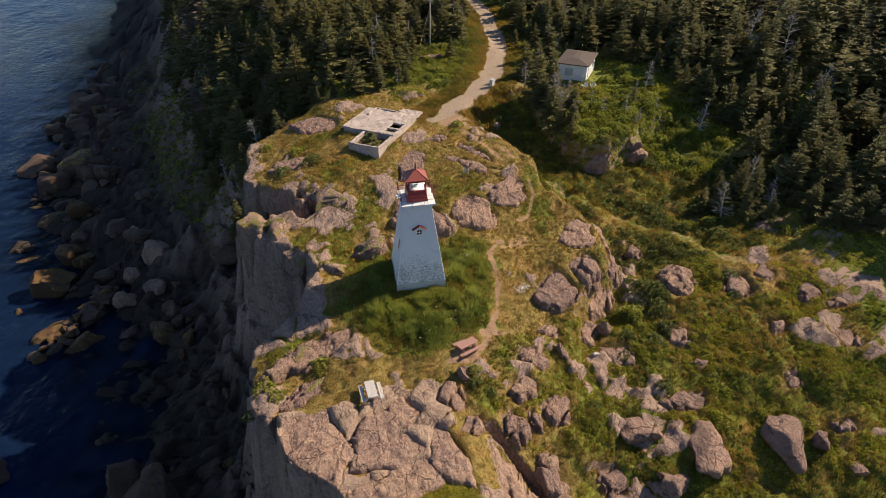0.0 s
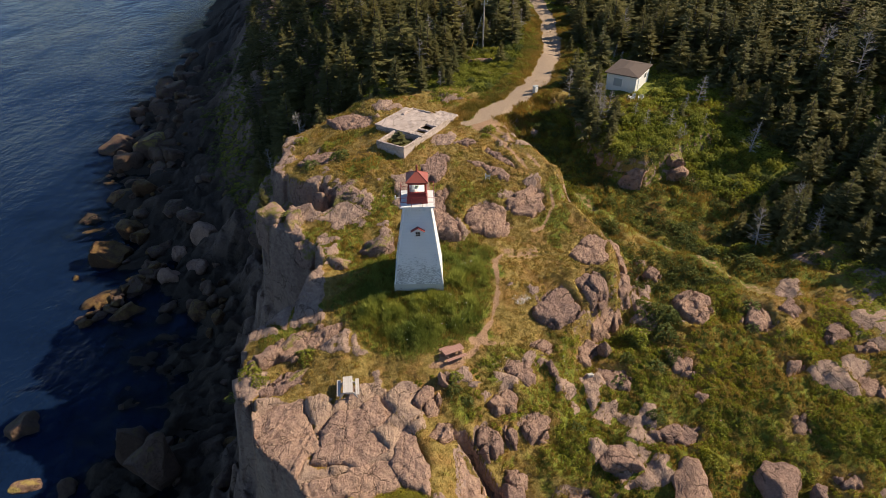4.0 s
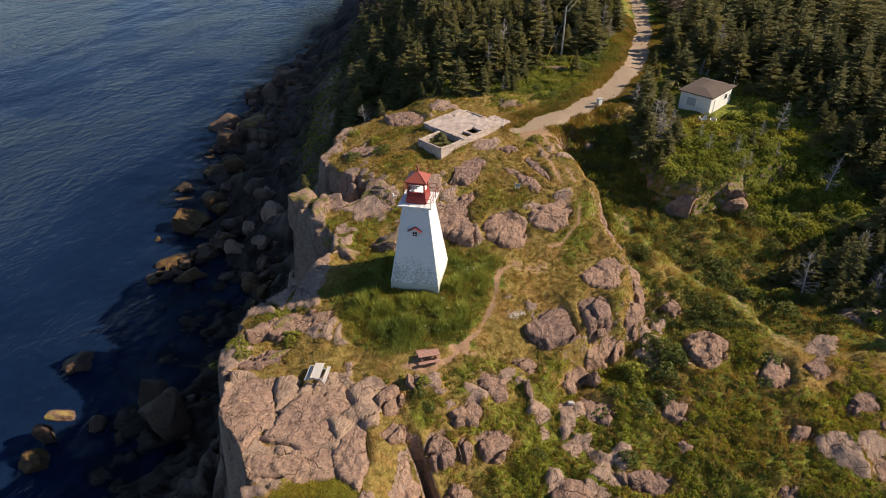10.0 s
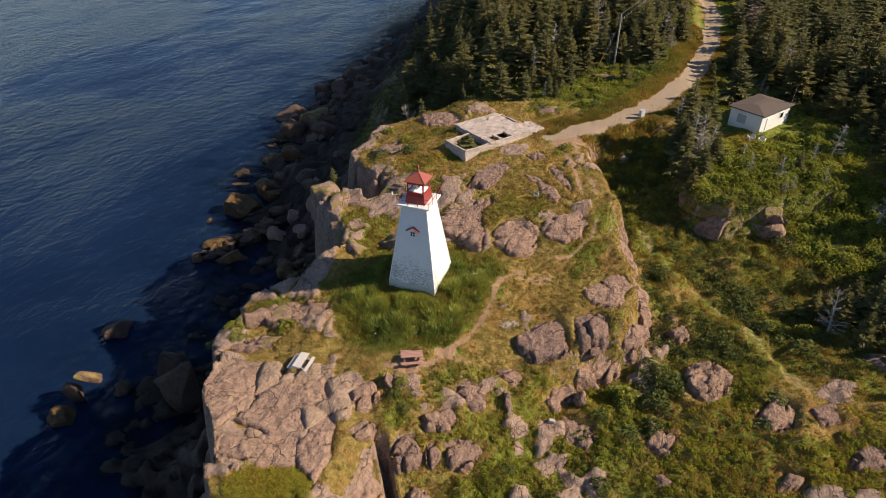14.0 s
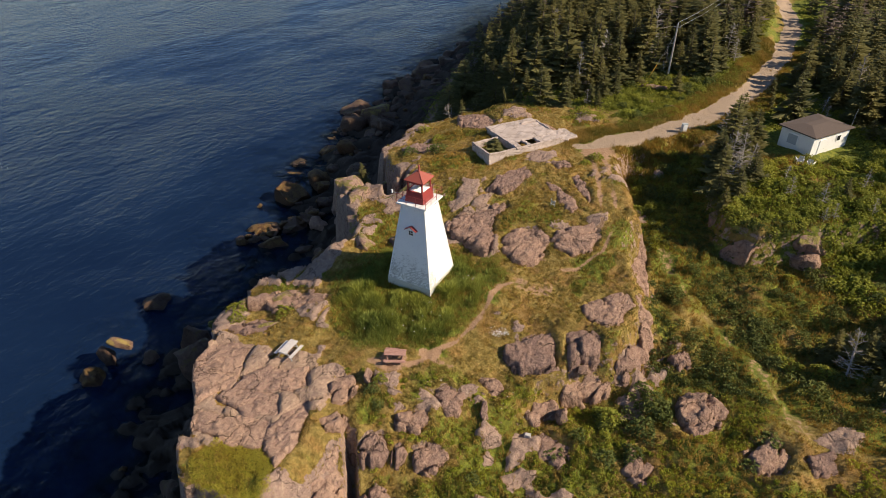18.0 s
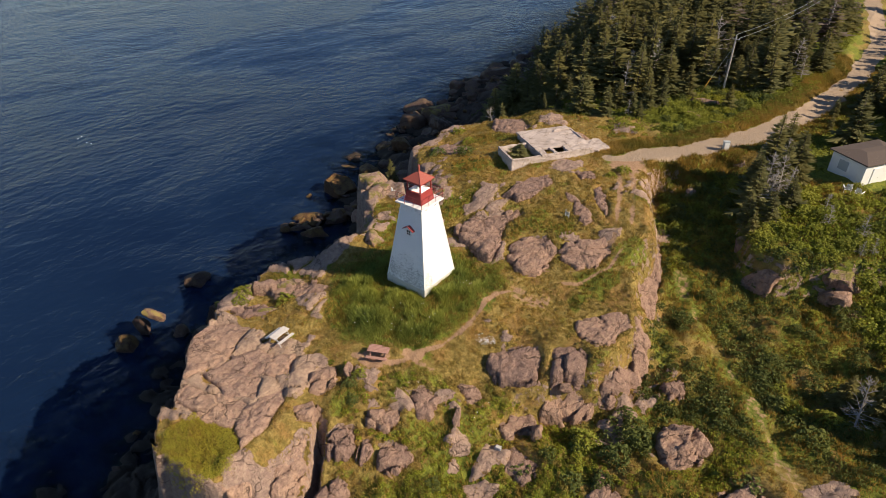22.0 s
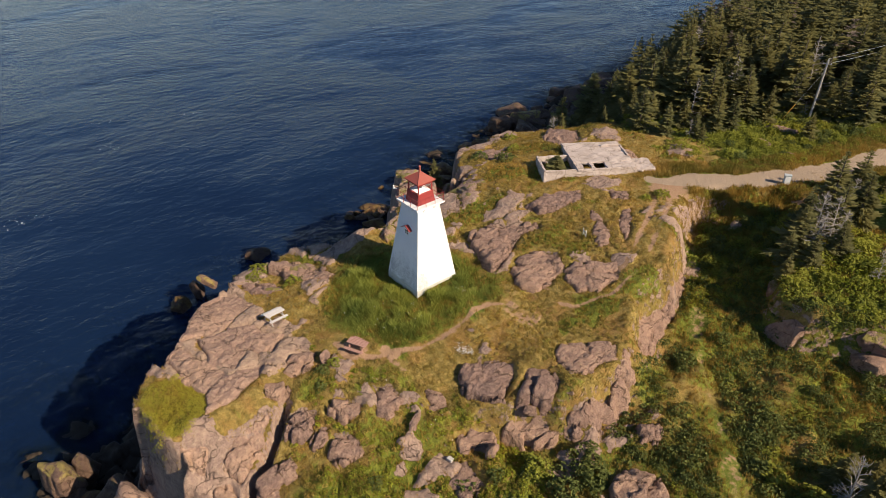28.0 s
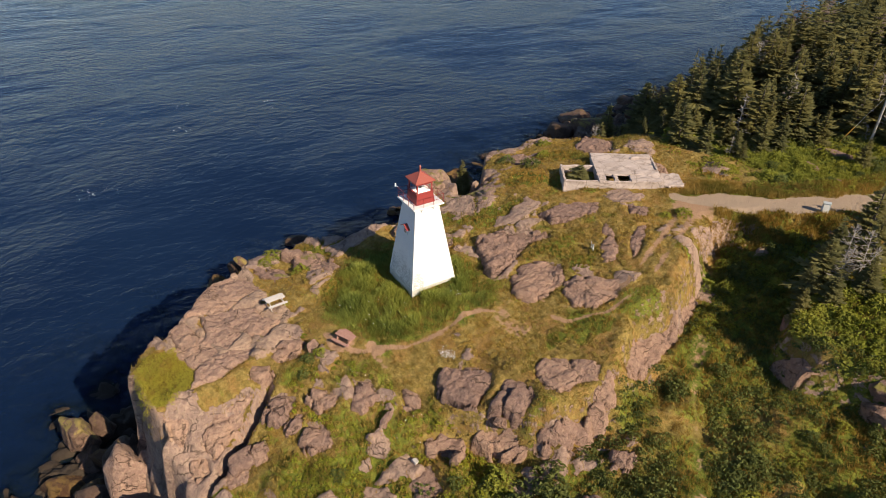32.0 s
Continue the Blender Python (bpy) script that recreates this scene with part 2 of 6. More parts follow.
def make_wood(name, a, b, rough=0.75):
    n = Nodes(name)
    grain = n.noise(6, 6, 0.7, stretch=(1, 1, 6))
    fine = n.noise(30, 4, 0.6)
    c = n.mix(n.ramp(grain, 0.3, 0.7), a, b)
    c = n.mix(n.math("MULTIPLY", n.random(), 0.35), c, tuple(v * 0.7 for v in a))
    c = n.mix(n.ramp(fine, 0.55, 0.75, 0, 0.4), c, tuple(v * 0.5 for v in a))
    return n.done(c, rough, n.bump(fine, 0.3, 0.01), spec=0.3)


def make_concrete():
    n = Nodes("old_concrete")
    big, fine, grain = n.noise(0.8, 6, 0.65, distort=0.5), n.noise(6, 7, 0.7), n.noise(40, 3)
    c = n.mix(n.ramp(big, 0.3, 0.7), (0.52, 0.43, 0.39), (0.38, 0.31, 0.275))
    blots = n.math("MULTIPLY", n.ramp(n.noise(1.6, 6, 0.66, distort=0.9), 0.54, 0.64), n.ramp(fine, 0.36, 0.52))
    c = n.mix(n.math("MULTIPLY", blots, 0.7), c, (0.20, 0.155, 0.125))
    c = n.mix(n.ramp(fine, 0.56, 0.66, 0, 0.6), c, (0.26, 0.21, 0.175))
    split = n.ramp(n.cells(0.55, "DISTANCE_TO_EDGE"), 0.0, 0.02, 1, 0)
    c = n.mix(n.math("MULTIPLY", split, 0.6), c, (0.11, 0.09, 0.075))
    c = n.mix(n.ramp(grain, 0.5, 0.8, 0, 0.3), c, (0.58, 0.53, 0.46))
    return n.done(c, 0.9, n.bump(n.math("ADD", fine, n.math("MULTIPLY", grain, 0.3)), 0.6, 0.04), spec=0.2)


def make_water():
    n = Nodes("sea_water")
    swell = n.noise(0.11, 3, 0.5, stretch=(1.2, 0.55, 1), distort=0.2)
    chop = n.noise(0.7, 4, 0.6, stretch=(1.0, 0.7, 1), distort=0.1)
    ripple = n.noise(2.4, 4, 0.6, stretch=(1.1, 0.7, 1))
    calm = n.ramp(n.noise(0.03, 4, 0.6, stretch=(1, 0.6, 1), distort=0.4), 0.35, 0.65, 0.3, 1.0)
    h = n.math("ADD", n.math("MULTIPLY", chop, 0.48), n.math("MULTIPLY", ripple, 0.10))
    h = n.math("ADD", n.math("MULTIPLY", h, calm), n.math("MULTIPLY", swell, 0.5))
    c = n.mix(n.ramp(n.noise(0.035, 4, 0.6), 0.3, 0.7), (0.0048, 0.0138, 0.042), (0.0068, 0.0188, 0.052))
    shallow = n.attribute("shallow")
    n.bsdf.inputs["Specular Tint"].default_value = (0.25, 0.405, 0.69, 1)
    n.bsdf.inputs["IOR"].default_value = 1.21
    n.done(c, 0.12, n.bump(h, 1.0, 1.0), spec=0.38)
    clear = n.add("ShaderNodeBsdfTransparent")
    clear.inputs[0].default_value = (0.45, 0.62, 0.6, 1)
    m = n.add("ShaderNodeMixShader")
    n.put(m.inputs[0], shallow)
    n.put(m.inputs[1], n.bsdf.outputs[0])
    n.put(m.inputs[2], clear.outputs[0])
    n.put(n.tree.nodes["Material Output"].inputs[0], m.outputs[0])
    return n.mat


def make_glass():
    n = Nodes("lantern_glass")
    n.bsdf.inputs["Transmission Weight"].default_value = 1.0
    n.bsdf.inputs["IOR"].default_value = 1.3
    return n.done((0.92, 0.96, 0.97), 0.03)


GROUND = make_ground()
ROCK = make_rock("weathered_rock", (1.06, 1.00, 0.91))
ROCK_SLAB = make_rock("pale_weathered_rock", (1.27, 1.21, 1.07), strata=0.25)
ROCK_SHORE = make_rock("shore_rock", (0.43, 0.39, 0.33), (0.16, 0.115, 0.045), 0.15, spread_from=0.52)
ROCK_WEED = make_rock("weed_covered_rock", (0.32, 0.235, 0.13), (0.19, 0.115, 0.035), 0.2)
ROCK_YELLOW = make_rock("lichen_covered_rock", (0.66, 0.60, 0.52), (0.36, 0.28, 0.085))
ROCK_MOSSY = make_rock("mossy_weathered_rock", (1.1, 1.05, 0.98), (0.24, 0.215, 0.045), spread_from=0.45)
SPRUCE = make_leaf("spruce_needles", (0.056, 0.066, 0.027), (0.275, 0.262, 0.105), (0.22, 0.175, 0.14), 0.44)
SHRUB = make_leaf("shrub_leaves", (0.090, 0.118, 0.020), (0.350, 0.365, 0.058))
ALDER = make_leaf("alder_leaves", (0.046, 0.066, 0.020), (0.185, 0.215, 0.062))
MOSS = make_leaf("yellow_green_cushion", (0.38, 0.37, 0.050), (0.60, 0.55, 0.10), through=0.5)
LAWN = make_leaf("green_grass_blades", (0.105, 0.155, 0.030), (0.47, 0.51, 0.12), through=0.4)
HERB = make_leaf("bright_green_herbs", (0.115, 0.145, 0.016), (0.40, 0.425, 0.055), through=0.4)
TUFT = make_leaf("straw_and_green_tufts", (0.17, 0.165, 0.026), (0.52, 0.390, 0.125), through=0.35)
WEED = make_leaf("brown_seaweed", (0.055, 0.036, 0.012), (0.16, 0.095, 0.03), through=0.1)
GRASS = make_leaf("grass_blades", (0.112, 0.120, 0.016), (0.46, 0.305, 0.088))
BARK = make_wood("spruce_bark", (0.12, 0.09, 0.07), (0.19, 0.15, 0.12))
DEADWOOD = make_wood("silvered_deadwood", (0.30, 0.26, 0.23), (0.46, 0.41, 0.37))
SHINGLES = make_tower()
WHITE = make_paint("white_paint", (0.80, 0.80, 0.79), (0.42, 0.41, 0.39), 0.3)
RED = make_paint("red_paint", (0.27, 0.040, 0.036), (0.24, 0.12, 0.10), 0.35)
ROOF_RED = make_paint("faded_red_paint", (0.33, 0.085, 0.060), (0.30, 0.18, 0.14), 0.4)
DARK = make_paint("dark_glass", (0.02, 0.022, 0.025), (0.03, 0.03, 0.03), 0.0, 0.1)
GREY = make_paint("grey_metal_paint", (0.42, 0.45, 0.46), (0.3, 0.3, 0.3), 0.3)
YELLOW = make_paint("yellow_plastic", (0.62, 0.36, 0.06), (0.4, 0.26, 0.08), 0.2)
CONCRETE = make_concrete()
FOOTING = make_paint("painted_concrete", (0.52, 0.51, 0.47), (0.30, 0.29, 0.26), 0.6, 0.8)
TABLE_RED = make_wood("faded_red_boards", (0.36, 0.19, 0.15), (0.46, 0.27, 0.22))
TABLE_GREY = make_wood("bleached_grey_boards", (0.52, 0.48, 0.45), (0.64, 0.60, 0.57))
POLE_WOOD = make_wood("silver_grey_pole", (0.36, 0.33, 0.30), (0.46, 0.43, 0.40))
ROOFING = make_paint("brown_roofing", (0.105, 0.078, 0.066), (0.16, 0.125, 0.105), 0.5, 0.9)
WATER = make_water()
GLASS = make_glass()


# ---- mesh helpers ----
def mesh_of(name, verts, faces, material, smoothed=False, **attrs):
    me = bpy.data.meshes.new(name)
    verts = np.asarray(verts, float)
    me.from_pydata(verts.tolist(), [], faces.tolist() if isinstance(faces, np.ndarray) else faces)
    for key, values in attrs.items():
        a = me.attributes.new(key, "FLOAT", "POINT")
        a.data.foreach_set("value", np.asarray(values, np.float32))
    me.materials.append(material)
    if smoothed:
        me.polygons.foreach_set("use_smooth", np.ones(len(me.polygons), bool))
    me.update()
    return me


def part(name, bm, material, parent=None, label="", smoothed=False):
    """Links a bmesh as one mesh object, under a thing or a part if one is given."""
    me = bpy.data.meshes.new(name)
    bm.to_mesh(me)
    bm.free()
    me.materials.append(material)
    if smoothed:
        me.polygons.foreach_set("use_smooth", np.ones(len(me.polygons), bool))
    ob = new(name, me)
    ob.parent = parent
    return tagged(ob, label)


def thing(name, m, label, category, group="", kind=""):
    ob = new(name)
    ob.matrix_world = m
    return tagged(ob, label, category, group, kind)


def block(size, at=(0, 0, 0), turn=(0, 0, 0), bevel=0.01, bm=None):
    """A box with softened edges, centred on at."""
    made = bmesh.new()
    bmesh.ops.create_cube(made, size=1.0, matrix=Matrix.Diagonal((*size, 1)))
    if bevel:
        bmesh.ops.bevel(made, geom=made.edges[:], offset=min(bevel, min(size) * 0.45), segments=1, affect="EDGES", clamp_overlap=True)
    bmesh.ops.transform(made, matrix=pose(*at, *turn), verts=made.verts)
    return join(bm, made)


def join(bm, made):
    if bm is None:
        return made
    me = bpy.data.meshes.new("piece")
    made.to_mesh(me)
    made.free()
    bm.from_mesh(me)
    bpy.data.meshes.remove(me)
    return bm


def tube(a, b, ra, rb=None, sides=8, bm=None):
    """A round bar from a to b."""
    a, b = Vector(a), Vector(b)
    made = bmesh.new()
    m = Matrix.Translation((a + b) / 2) @ (b - a).to_track_quat("Z", "Y").to_matrix().to_4x4()
    bmesh.ops.create_cone(made, cap_ends=True, segments=sides, radius1=ra, radius2=ra if rb is None else rb, depth=(b - a).length, matrix=m)
    return join(bm, made)


def frustum(low, high, z0, z1, bm=None):
    """A square tapered block with half-widths low and high."""
    made = bmesh.new()
    vs = [made.verts.new((sx * w, sy * w, z)) for w, z in ((low, z0), (high, z1)) for sx, sy in ((-1, -1), (1, -1), (1, 1), (-1, 1))]
    made.faces.new(vs[3::-1])
    made.faces.new(vs[4:])
    for i in range(4):
        j = (i + 1) % 4
        made.faces.new((vs[i], vs[j], vs[j + 4], vs[i + 4]))
    return join(bm, made)




# ---- the lie of the land ----
SEA = -20.5


def smooth(a, b, v):
    t = np.clip((v - a) / (b - a), 0, 1)
    return t * t * (3 - 2 * t)


def lattice(ix, iy, seed):
    h = (ix.astype(np.int64) * 374761393 + iy.astype(np.int64) * 668265263 + seed * 974711) & 0x7FFFFFFF
    h = ((h ^ (h >> 13)) * 1274126177) & 0x7FFFFFFF
    h = ((h ^ (h >> 16)) * 1103515245) & 0x7FFFFFFF
    return (h & 0xFFFFF) / 0xFFFFF


def vnoise(x, y, seed=0):
    x, y = np.asarray(x, float), np.asarray(y, float)
    ix, iy = np.floor(x), np.floor(y)
    fx, fy = x - ix, y - iy
    fx, fy = fx * fx * (3 - 2 * fx), fy * fy * (3 - 2 * fy)
    a, b = lattice(ix, iy, seed), lattice(ix + 1, iy, seed)
    c, d = lattice(ix, iy + 1, seed), lattice(ix + 1, iy + 1, seed)
    return (a * (1 - fx) + b * fx) * (1 - fy) + (c * (1 - fx) + d * fx) * fy - 0.5


def fbm(x, y, size, seed=0, octaves=4):
    out, amp = 0.0, 1.0
    for k in range(octaves):
        out = out + amp * vnoise(x / size, y / size, seed + 17 * k)
        size, amp = size / 2.03, amp * 0.5
    return out


def plates(x, y, size, seed):
    """Broken plates: a chance height for each, and the distance to its joints."""
    u, v = np.asarray(x, float) / size, np.asarray(y, float) / size
    iu, iv = np.floor(u), np.floor(v)
    d1, d2, val = np.full(u.shape, 9.0), np.full(u.shape, 9.0), np.zeros(u.shape)
    for du in (-1, 0, 1):
        for dv in (-1, 0, 1):
            cu, cv = iu + du, iv + dv
            d = np.hypot(cu + 0.1 + 0.8 * lattice(cu, cv, seed) - u, cv + 0.1 + 0.8 * lattice(cu, cv, seed + 5) - v)
            nearer = d < d1
            d2 = np.where(nearer, d1, np.minimum(d2, d))
            val = np.where(nearer, lattice(cu, cv, seed + 9), val)
            d1 = np.where(nearer, d, d1)
    return val, (d2 - d1) * size


def near_line(x, y, line):
    """The distance to an open line of places."""
    best = np.full(np.shape(x), 1e9)
    for (ax, ay), (bx, by) in zip(line[:-1], line[1:]):
        dx, dy = bx - ax, by - ay
        t = np.clip(((x - ax) * dx + (y - ay) * dy) / (dx * dx + dy * dy), 0, 1)
        best = np.minimum(best, np.hypot(x - ax - t * dx, y - ay - t * dy))
    return best


def inside(x, y, line):
    """The distance to a closed outline, positive inside."""
    d = near_line(x, y, line + line[:1])
    odd = np.zeros(np.shape(x), bool)
    for (ax, ay), (bx, by) in zip(line, line[1:] + line[:1]):
        if ay != by:
            odd ^= ((ay > y) != (by > y)) & (x < (bx - ax) * (y - ay) / (by - ay) + ax)
    return np.where(odd, d, -d)


# brink of the cliffs and the water's edge, from the south round the west to the north
BRINK = [(70, -60), (40, -40), (24, -30), (13, -23), (8, -22.3), (3, -23.6), (-3, -25), (-6, -23.8), (-8.6, -20.7), (-12, -17),
         (-13.9, -12), (-15, -9), (-14.2, -5.6), (-10.5, -2.5), (-9.8, 1.5), (-11, 5), (-16.5, 7.6), (-17.4, 10.4), (-13.6, 11.6), (-9.6, 9.2), (-8.2, 10.2), (-11.8, 13.8), (-16.5, 17), (-17, 22), (-16, 27),
         (-11, 31), (-7, 35.5), (-7, 41), (-9.5, 53), (-16, 75), (-20, 94), (-28, 130), (-40, 200), (-60, 700), (900, 700), (900, -60)]
SHORE = [(80, -75), (40, -60), (20, -46), (2, -40), (-11, -34.5), (-17, -31), (-21, -25), (-26, -15.5), (-28, -5), (-28.5, 5), (-31, 16), (-40, 31),
         (-51, 45), (-53, 58), (-58, 72), (-60, 100), (-65, 140), (-73, 190), (-85, 700), (910, 710), (910, -75)]
MOUND = [(22.2, 18.3), (25.5, 17.6), (30, 20.5), (36, 25), (38, 34), (34, 43), (24, 44), (19.5, 38), (19.5, 27)]
ROAD = [(5.4, 24.8), (7, 25.6), (9.5, 28.4), (12, 31.3), (16.6, 38.5), (20, 50), (22, 65), (22, 85), (17, 110), (8, 150)]
FISSURE = [(2.4, -14.6), (3.3, -15.9), (5, -18.2), (7, -21.5), (9, -25)]


TRAIL = [(1.0, -9.7), (2.6, -9.6), (4.5, -7.9), (6.1, -4.9), (6.9, -1.6), (7.0, 1.6), (8.2, 3.0)]
TALL_GRASS = [(-6, -4.6), (-4.2, -7.6), (-0.6, -8.7), (2.8, -7.2), (5.0, -5.6), (6.3, -2.0), (6.0, 0.6), (7.2, 2.6), (5.4, 4.4), (3.4, 3.8), (1.8, 5.0), (-1.5, 3.6), (-3.8, 4.4), (-5.0, 1.6)]

# outlines of the bare rocks that stand out of the turf, each with its rise: the knob north of the tower
SUMMIT_ROCKS = [
    ([(-1.4, 6.8), (-1.0, 8.6), (1.0, 10.4), (2.7, 12.1), (3.6, 11.4), (2.7, 9.7), (3.7, 7.0), (4.3, 4.7), (2.8, 4.5), (0.4, 5.7)], 1.0),
    ([(5.2, 5.7), (4.4, 7.8), (5.3, 9.4), (7.0, 10.1), (8.4, 9.0), (9.0, 6.7), (8.2, 5.5), (6.7, 5.0)], 0.6),
    ([(9.4, 8.0), (8.6, 9.8), (9.9, 11.3), (11.5, 12.1), (13.0, 10.7), (12.5, 8.7), (11.2, 7.6)], 0.55),
    ([(-0.1, 12.4), (0.3, 15.3), (2.2, 18.6), (3.6, 16.8), (2.7, 13.7), (2.0, 12.6)], 0.3)]
CREST_ROCKS = [
    ([(3.7, 16.5), (6.8, 16.3), (9.7, 13.3), (9.3, 12.5), (6.6, 14.8)], 0.2),
    ([(6.9, 18.1), (7.5, 19.3), (10.5, 15.4), (10.7, 13.8), (8.7, 15.7)], 0.2),
    ([(3.9, 20.0), (5.4, 21.3), (6.6, 19.9), (5.4, 18.8)], 0.35),
    ([(-11.4, 28.2), (-8.0, 29.6), (-5.1, 26.9), (-5.7, 24.6), (-9.4, 25.0)], 0.35),
    ([(-4.4, 25.6), (-2.4, 28.4), (1.0, 28.6), (2.4, 27.0), (-0.6, 25.9)], 0.3),
    ([(-12.6, 20.2), (-9.6, 20.6), (-8.4, 18.4), (-10.6, 17.2), (-13.2, 18.2)], 0.35)]
RIM_ROCKS = [
    ([(15.6, 9.8), (15.6, 13.8), (13.5, 19.4), (14.4, 19.3), (16.7, 14.2), (17.6, 10.9), (18.5, 6.8), (17.5, 7.4)], 0.25),
    ([(13.7, 2.5), (15.2, 4.9), (16.9, 5.7), (18.0, 4.4), (17.4, 3.1), (17.5, 1.5), (16.5, 0.8), (14.9, 0.9)], 0.45),
    ([(17.2, 5.8), (18.0, 6.3), (19.4, 4.9), (19.7, 3.3), (19.4, 2.2), (18.4, 3.4)], 0.7),
    ([(17.8, -0.9), (18.0, 0.2), (18.8, 2.5), (19.6, 2.1), (19.8, 0.5), (18.9, -0.9)], 0.8),
    ([(14.1, -1.8), (13.7, -0.7), (14.9, 0.3), (16.6, 0.3), (16.9, -0.6), (16.7, -1.5), (16.1, -2.3), (15.1, -2.8)], 0.85),
    ([(9.7, -4.5), (9.3, -3.4), (10.3, -2.2), (12.5, -0.9), (13.6, -1.5), (14.3, -3.5), (13.2, -4.4), (11.5, -5.0)], 0.9)]
TERRACE_ROCKS = [
    ([(15.1, -4.1), (15.3, -3.2), (16.6, -1.9), (18.0, -1.8), (17.6, -2.8), (16.4, -3.6)], 0.55),
    ([(12.9, -7.4), (13.5, -5.8), (14.5, -4.5), (15.2, -5.4), (14.0, -7.4)], 0.5),
    ([(4.6, -12.7), (5.5, -11.4), (7.1, -10.9), (7.7, -11.9), (7.4, -13.0), (5.6, -13.7)], 0.8),
    ([(6.3, -9.7), (7.2, -8.5), (8.6, -8.6), (9.2, -9.8), (8.4, -10.6)], 0.7),
    ([(4.0, -15.8), (4.0, -14.5), (5.0, -13.8), (6.0, -14.7), (5.8, -15.9), (5.0, -16.6)], 0.9),
    ([(6.0, -14.6), (6.3, -13.8), (7.3, -14.3), (6.9, -15.4)], 0.6),
    ([(7.1, -14.0), (8.0, -12.9), (10.2, -12.6), (9.8, -14.5), (8.3, -15.4)], 0.45),
    ([(8.7, -6.9), (10.2, -5.7), (11.5, -6.4), (10.7, -7.6)], 0.45)]
SADDLE_ROCKS = [
    ([(-0.7, -13.1), (-0.4, -11.8), (0.6, -10.9), (1.8, -12.5), (1.9, -14.0), (0.7, -14.3)], 0.7),
    ([(0.3, -15.8), (1.2, -14.5), (2.6, -14.4), (2.6, -15.9), (1.7, -16.7)], 0.65),
    ([(-13.9, -8.6), (-11.3, -6.4), (-8.6, -5.2), (-6.2, -4.8), (-6.1, -6.1), (-8.2, -7.7), (-11.1, -8.5), (-13.4, -9.6)], 0.65),
    ([(-12.2, -11.6), (-11.0, -9.7), (-8.6, -8.9), (-9.1, -10.5), (-10.4, -11.9)], 0.4)]
SLAB_PLATES = [
    ([(-12.2, -15.2), (-12.2, -13.6), (-10.8, -12.5), (-8.5, -12.3), (-7.9, -14.3), (-7.1, -16.2), (-8.2, -19.2), (-10.4, -18.0)], 0.55),
    ([(-7.5, -15.3), (-6.6, -13.8), (-3.1, -12.2), (-1.7, -13.9), (-2.9, -15.1), (-6.6, -16.6)], 0.5),
    ([(-7.8, -18.2), (-6.8, -16.8), (-3.4, -15.3), (-1.9, -17.1), (-4.2, -18.3)], 0.38),
    ([(-8.0, -21.2), (-7.8, -19.3), (-4.6, -18.3), (-2.0, -17.6), (-1.1, -20.1), (-2.9, -20.6), (-5.4, -20.8)], 0.42),
    ([(-1.8, -17.0), (-1.2, -15.0), (-0.1, -15.9), (0.8, -18.2), (0.6, -20.6), (-1.0, -20.2), (-1.9, -17.9)], 0.46)]
TIP_ROCKS = [
    ([(2.6, -19.8), (2.4, -16.5), (3.1, -16.2), (4.4, -18.6), (5.4, -20.6), (3.8, -21.2)], 0.45),
    ([(3.9, -22.5), (4.4, -20.9), (6.0, -21.1), (5.9, -22.4)], 0.6),
    ([(5.9, -20.5), (5.4, -19.2), (7.2, -18.2), (8.4, -18.9), (7.8, -20.4)], 0.7),
    ([(1.2, -23.2), (2.3, -21.3), (3.9, -22.2), (2.8, -23.4)], 0.45)]
SCRUB_ROCKS = [
    ([(23.1, -1.6), (23.3, 0.0), (25.0, 0.5), (26.9, -0.6), (26.3, -2.5), (25.1, -3.8), (23.8, -3.6)], 1.2),
    ([(21.8, 2.9), (22.3, 4.3), (23.1, 2.9), (22.5, 1.9)], 0.9),
    ([(28.3, -3.5), (29.4, -2.0), (31.2, -2.9), (30.8, -5.2), (29.3, -5.8), (28.0, -5.2)], 0.7),
    ([(31.3, -3.0), (33.3, -1.7), (34.2, -3.5), (32.3, -4.6)], 0.4),
    ([(29.8, -8.3), (31.6, -8.6), (31.1, -10.1), (29.4, -10.2)], 0.7),
    ([(34.4, -5.8), (35.9, -5.0), (35.9, -7.1), (34.1, -7.3)], 0.6),
    ([(35.7, -7.6), (37.9, -7.2), (37.5, -8.9), (35.3, -8.7)], 0.5)]
SLOPE_ROCKS = [
    ([(17.3, -13.7), (19.4, -13.0), (21.6, -13.5), (20.8, -15.0), (18.8, -14.9)], 0.5),
    ([(14.8, -7.6), (17.3, -7.8), (17.1, -10.1), (15.3, -9.6)], 0.45),
    ([(28.2, -13.6), (29.6, -13.2), (29.2, -14.9), (27.8, -15.0)], 0.7),
    ([(29.2, -18.2), (31.1, -18.4), (30.9, -19.4), (29.4, -19.3)], 0.5),
    ([(34.2, -10.6), (36.6, -10.7), (35.6, -13.1), (34.2, -12.5)], 0.5),
    ([(5.9, -17.2), (7.9, -17.0), (7.7, -18.2), (6.0, -18.4)], 0.6),
    ([(10.2, -18.0), (12.4, -17.6), (12.9, -19.6), (10.9, -20.4)], 0.6),
    ([(21.2, -6.4), (23.2, -6.9), (22.8, -8.6), (21.0, -8.4)], 0.5)]
ALL_ROCKS = SUMMIT_ROCKS + CREST_ROCKS + RIM_ROCKS + TERRACE_ROCKS + SADDLE_ROCKS + SLAB_PLATES + TIP_ROCKS + SCRUB_ROCKS + SLOPE_ROCKS


